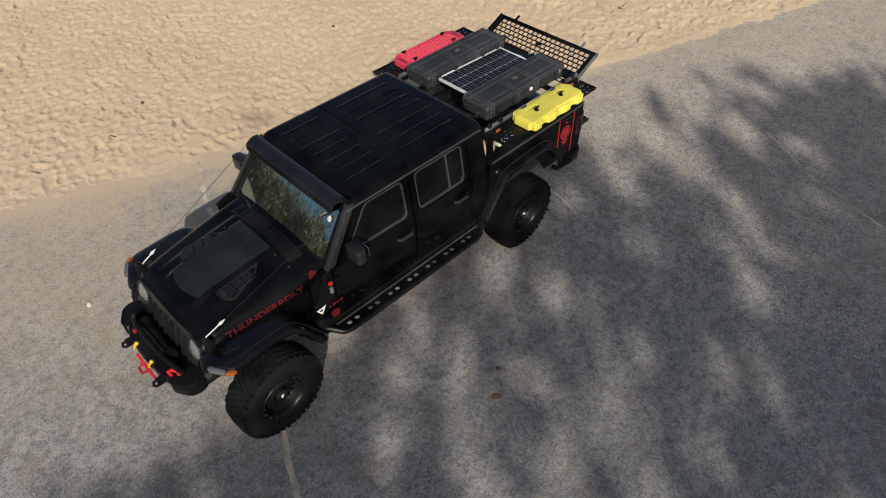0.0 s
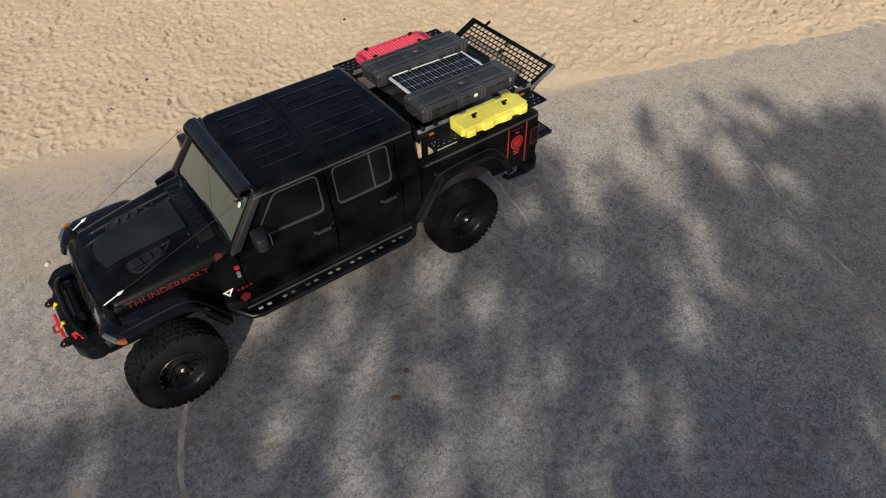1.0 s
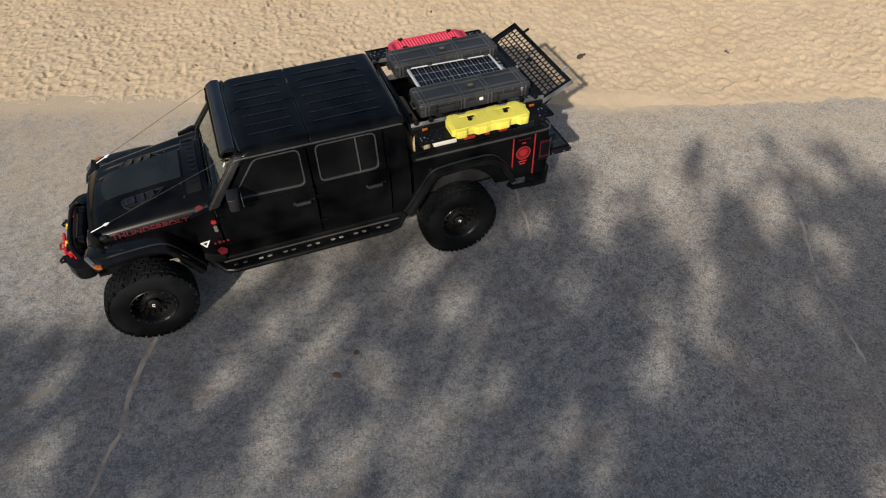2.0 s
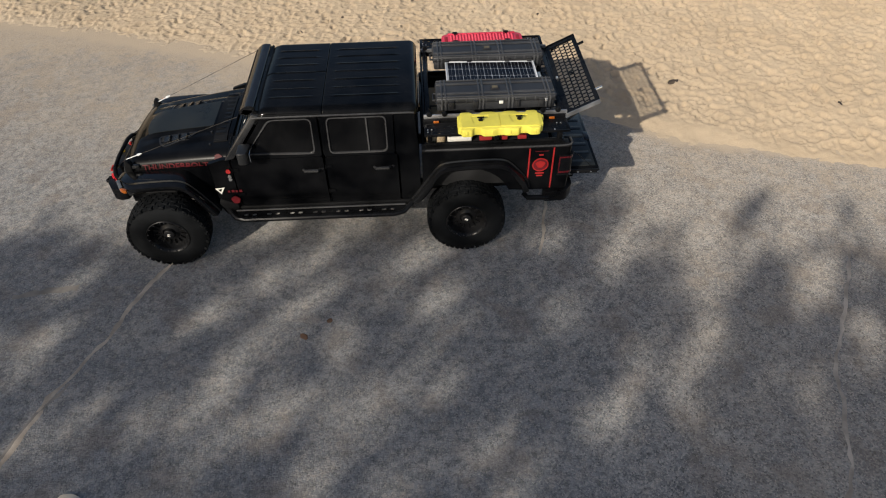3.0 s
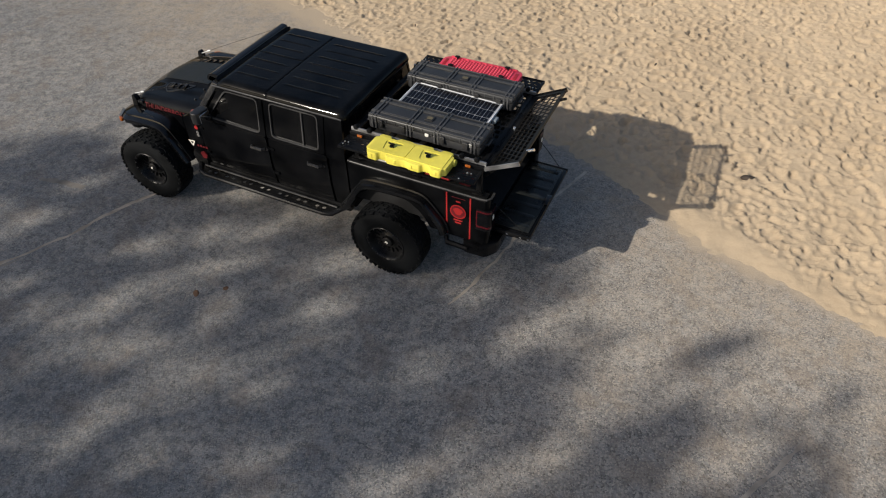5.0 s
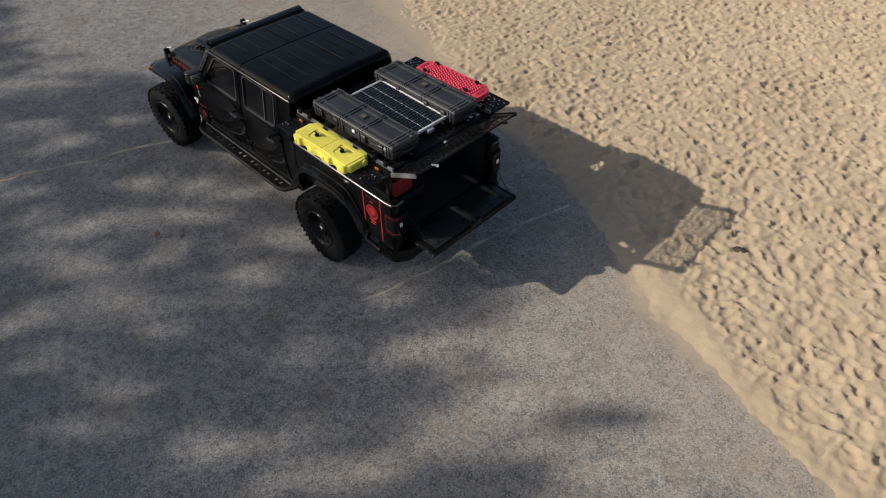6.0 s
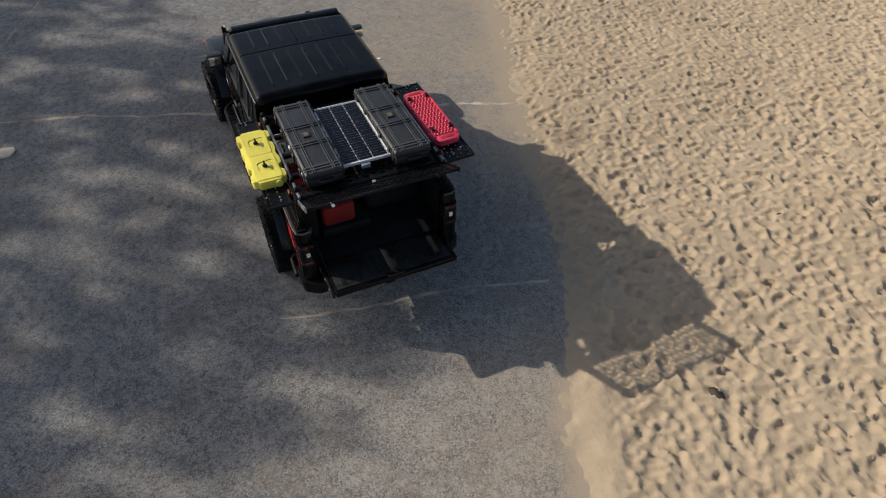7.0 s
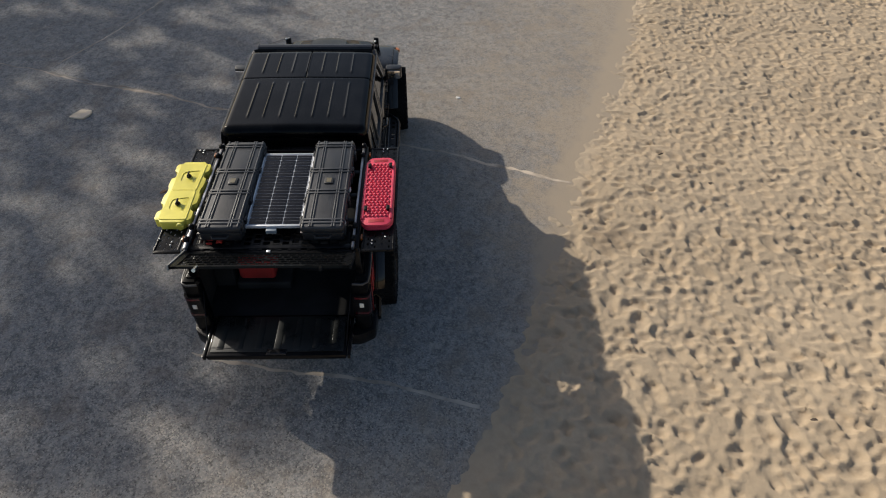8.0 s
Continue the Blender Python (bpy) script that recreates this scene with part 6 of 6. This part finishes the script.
def fuel_can():
    """A flat moulded fuel pack, waisted at its middle and scalloped along its edges."""
    x0, x1, y0, y1, z0, z1 = 1.645, 2.52, -1.06, -0.735, 1.68, 1.765
    can = thing("fuel_can", "flat bright yellow plastic fuel pack clamped to the side plate", "fuel can", at=((x0 + x1) / 2, (y0 + y1) / 2, z0))
    can.matrix_basis = tilt(-1) @ pose(*can.location)
    w, d, h = x1 - x0, y1 - y0, z1 - z0
    a, b = w / 2, d / 2
    # Blunt ends, two deep grips along each long edge and a shallow waist between them.
    half = [(-a, -b * 0.35), (-a, -b * 0.6), (-a + 0.035, -b * 0.72), (-a + 0.03, -b * 0.9), (-a + 0.055, -b), (-a + 0.14, -b), (-a + 0.165, -b + 0.034), (-a + 0.235, -b + 0.034), (-a + 0.26, -b), (-0.07, -b), (-0.03, -b + 0.014)]
    half += [(-x, y) for x, y in reversed(half)]
    top = [(x, -y) for x, y in reversed(half)]
    body = part("can_body", prism(rounded(half + top, 0.012, 3), 0, h, "xy", 0.012, seg=2), M_YELLOW, can)
    # Raised fields on the face, with a dip between them.
    for s in (-1, 1):
        loop = [(s * 0.003, -b + 0.05), (s * (a - 0.035), -b + 0.04), (s * (a - 0.035), b - 0.04), (s * 0.003, b - 0.05)]
        inner = [(s * 0.13, -b + 0.095), (s * 0.27, -b + 0.095), (s * 0.3, b - 0.08), (s * 0.1, b - 0.08)]
        part("raised_field", ring(rounded(loop, 0.02, 4), rounded(inner, 0.03, 4), lambda u, v, q: (u, v, h + 0.006 * (1 - q) - 0.004 * q)), M_YELLOW, body, sharp=20)
        # The hand hole is a flat plate coloured like the shade within it.
        part("hand_hole", prism(rounded([(s * 0.3, b - 0.075), (s * 0.37, b - 0.075), (s * 0.385, b - 0.05), (s * 0.3, b - 0.05)], 0.012, 3), h - 0.004, h + 0.0025, "xy"), M_HOLE, body, "hand hole with its shade painted on")
        for u in (0.09, 0.35):
            part("moulded_rib", box(s * u - 0.012, s * u + 0.012, -b - 0.006, -b + 0.02, 0.02, h - 0.02, 0.006), M_YELLOW, body)
        # Turn-knob clamps.
        kn = part("clamp_stem", tube([(s * 0.2, 0, h), (s * 0.2, 0, h + 0.04)], 0.011, 8), M_STEEL, can)
        part("clamp_handle", box(s * 0.2 - 0.036, s * 0.2 + 0.036, -0.008, 0.008, h + 0.034, h + 0.048, 0.005), M_PLASTIC, kn)
        part("clamp_foot", lathe([(0.024, 0), (0.022, 0.012), (0, 0.012)], 14), M_PLASTIC, kn).matrix_basis = pose(s * 0.2, 0, h + 0.008, 90)
    cap = lathe([(0.036, 0), (0.036, 0.03), (0.028, 0.036), (0, 0.036)], 18)
    part("filler_cap", cap, M_YELLOW, can).matrix_basis = pose(a - 0.01, b - 0.09, h * 0.5, 0, 0, -90)


fuel_can()


def recovery_boards():
    """Two red traction boards, one on the other, with studs on their faces."""
    x0, x1, y0, y1 = 1.57, 2.56, 0.755, 1.045
    w, d = x1 - x0, y1 - y0
    stud = None
    for k in range(2):
        b = thing("recovery_board", "studded red plastic recovery board clamped to the side plate", "recovery board", "stack of red boards", at=((x0 + x1) / 2, (y0 + y1) / 2, 1.68 + 0.034 * k))
        b.matrix_basis = tilt(1) @ pose(*b.location)
        out = rounded([(-w / 2, -d / 2 + 0.05), (-w / 2 + 0.07, -d / 2), (w / 2 - 0.07, -d / 2), (w / 2, -d / 2 + 0.05), (w / 2, d / 2 - 0.05), (w / 2 - 0.07, d / 2), (-w / 2 + 0.07, d / 2), (-w / 2, d / 2 - 0.05)], 0.03, 3)
        body = part("board_body", prism(out, 0, 0.033, "xy", 0.008), M_RED, b)
        for s in (-1, 1):
            part("rim", box(-w / 2 + 0.08, w / 2 - 0.08, s * (d / 2 - 0.03), s * (d / 2 - 0.008), 0.029, 0.045 if k else 0.0338, 0.004), M_RED, body)
            if k:
                # No slot is cut; a darker red plate paints in its shade.
                part("hand_slot", box(s * (w / 2 - 0.075), s * (w / 2 - 0.035), -0.07, 0.07, 0.0325, 0.0355, 0.003), M_REDSHADE, body)
        if k:
            for i in range(21):
                for j in range(6):
                    u, v = -w / 2 + 0.12 + i * (w - 0.24) / 20, -d / 2 + 0.055 + j * (d - 0.11) / 5 + (0.012 if i % 2 else -0.012)
                    if stud is None:
                        bm = lathe([(0.017, 0), (0.013, 0.012), (0.007, 0.017), (0, 0.018)], 8)
                        bmesh.ops.rotate(bm, matrix=Matrix.Rotation(radians(90), 3, "X"), verts=bm.verts)
                        stud = part("stud", bm, M_RED, b)
                        stud.matrix_basis = pose(u, v, 0.032)
                    else:
                        share("stud", stud, b, pose(u, v, 0.032))
            for u in (-0.33, 0.3):
                for s in (-1, 1):
                    pin = part("pin", tube([(u, s * 0.1, 0.03), (u, s * 0.1, 0.07)], 0.012, 8), M_STEEL, b)
                    part("pin_knob", box(u - 0.03, u + 0.03, s * 0.1 - 0.016, s * 0.1 + 0.016, 0.055, 0.075, 0.008), M_PLASTIC, pin)


# The boards' red darkened, for the painted shade of the hand slots.
M_REDSHADE = worn("shaded_red_plastic", (0.3, 0.012, 0.02), 0.5, 150, 0.2, 0.0)
recovery_boards()


# ---- loads in the bed ----
def soft_box(name, label, category, x0, x1, y0, y1, z0, z1, mat, bev=0.03, lid=None):
    t = thing(name, label, category, at=((x0 + x1) / 2, (y0 + y1) / 2, z0))
    w, d, h = x1 - x0, y1 - y0, z1 - z0
    part("body", box(-w / 2, w / 2, -d / 2, d / 2, 0, h, bev, seg=3), mat, t)
    if lid:
        part("lid", box(-w / 2 - 0.006, w / 2 + 0.006, -d / 2 - 0.006, d / 2 + 0.006, h * 0.78, h + 0.012, bev * 0.7, seg=3), lid, t)
    part("handle", tube([(-w * 0.2, 0, h), (-w * 0.18, 0, h + 0.035), (w * 0.18, 0, h + 0.035), (w * 0.2, 0, h)], 0.01, 8), M_PLASTIC, t)
    return t


soft_box("storage_chest", "black storage chest along the side of the load bed", "chest", 1.54, 2.45, -0.71, -0.52, 0.862, 1.36, M_DARKIN, 0.012)
soft_box("storage_box", "cream plastic box on the storage chest", "box", 1.55, 1.82, -0.705, -0.53, 1.362, 1.48, M_WHITE, 0.02, lid=M_WHITE)
for bx, bw in ((1.9, 0.14), (2.12, 0.09), (2.32, 0.1)):
    soft_box("tool_case", "small red tool case on the storage chest", "case", bx, bx + bw, -0.705, -0.56, 1.362, 1.46, M_REDBAG, 0.015)["group"] = "red tool cases"
soft_box("duffel_bag", "black duffel bag in the load bed", "bag", 1.6, 2.3, 0.05, 0.68, 0.862, 1.3, M_DARKIN, 0.08)
soft_box("gear_crate", "black crate standing in the load bed", "crate", 2.2, 2.5, -0.5, 0.02, 0.862, 0.955, M_DARKIN, 0.02)
soft_box("tool_bag", "red canvas tool bag on the black crate", "bag", 2.22, 2.46, -0.47, -0.12, 0.957, 1.2, M_REDBAG, 0.04)
soft_box("cargo_sack", "mottled tan canvas sack behind the cab", "sack", 1.32, 1.53, -0.69, 0.3, 0.862, 1.48, M_TAN, 0.06)


# ---- litter on the ground ----
def pebble(name, label, category, x, y, size, mat, seed, z=0.0, group=""):
    rng = random.Random(seed)
    bm = bmesh.new()
    bmesh.ops.create_icosphere(bm, subdivisions=3, radius=1)
    off = Vector((rng.uniform(0, 9), rng.uniform(0, 9), 0))
    for v in bm.verts:
        v.co *= 1 + 0.35 * noise.noise(v.co * 1.3 + off) + 0.1 * noise.noise(v.co * 4 + off)
        v.co = Vector((v.co.x * size[0], v.co.y * size[1], max(v.co.z, -0.4) * size[2]))
    ob = part(name, bm, mat)
    ob.matrix_basis = pose(x, y, z + 0.35 * size[2], 0, 0, rng.uniform(0, 180))
    return tagged(ob, label, category, group)


slab = part("flat_stone", prism(rounded([(-1.87, -4.15), (-2.09, -4.03), (-2.06, -3.85), (-1.95, -3.84), (-1.82, -3.91)], 0.035, 3), 0.002, 0.03, "xy", 0.006), M_STONE)
tagged(slab, "flat pale sandstone slab on the asphalt", "stone")
pebble("dark_stone", "dark lump of wood on the sand", "debris", 5.34, 2.53, (0.1, 0.055, 0.05), M_DARKBIT, 2, 0.03)
pebble("dark_stone", "dark bit of driftwood on the sand", "debris", 7.65, 1.74, (0.12, 0.04, 0.04), M_DARKBIT, 3, 0.03)
pebble("paper_scrap", "crumpled white scrap on the asphalt", "litter", -2.42, 1.84, (0.04, 0.025, 0.015), M_PAPER, 4)
pebble("dry_leaf", "dry reddish-brown leaf on the asphalt", "leaf", -0.08, -2.2, (0.05, 0.035, 0.006), M_DRYLEAF, 5)
pebble("dry_leaf", "dry reddish-brown leaf on the asphalt", "leaf", 0.18, -2.0, (0.03, 0.03, 0.006), M_DRYLEAF, 6)
pebble("twig", "short dark twig lying on the sand", "twig", -0.8, 4.7, (0.09, 0.01, 0.01), M_DARKBIT, 7, 0.06)
pebble("twig", "short dark twig lying on the sand", "twig", -0.08, 5.19, (0.05, 0.03, 0.02), M_DARKBIT, 8, 0.07)
pebble("dark_stone", "small dark lump lying on the sand", "debris", 3.56, 5.06, (0.05, 0.04, 0.03), M_DARKBIT, 9, 0.05)
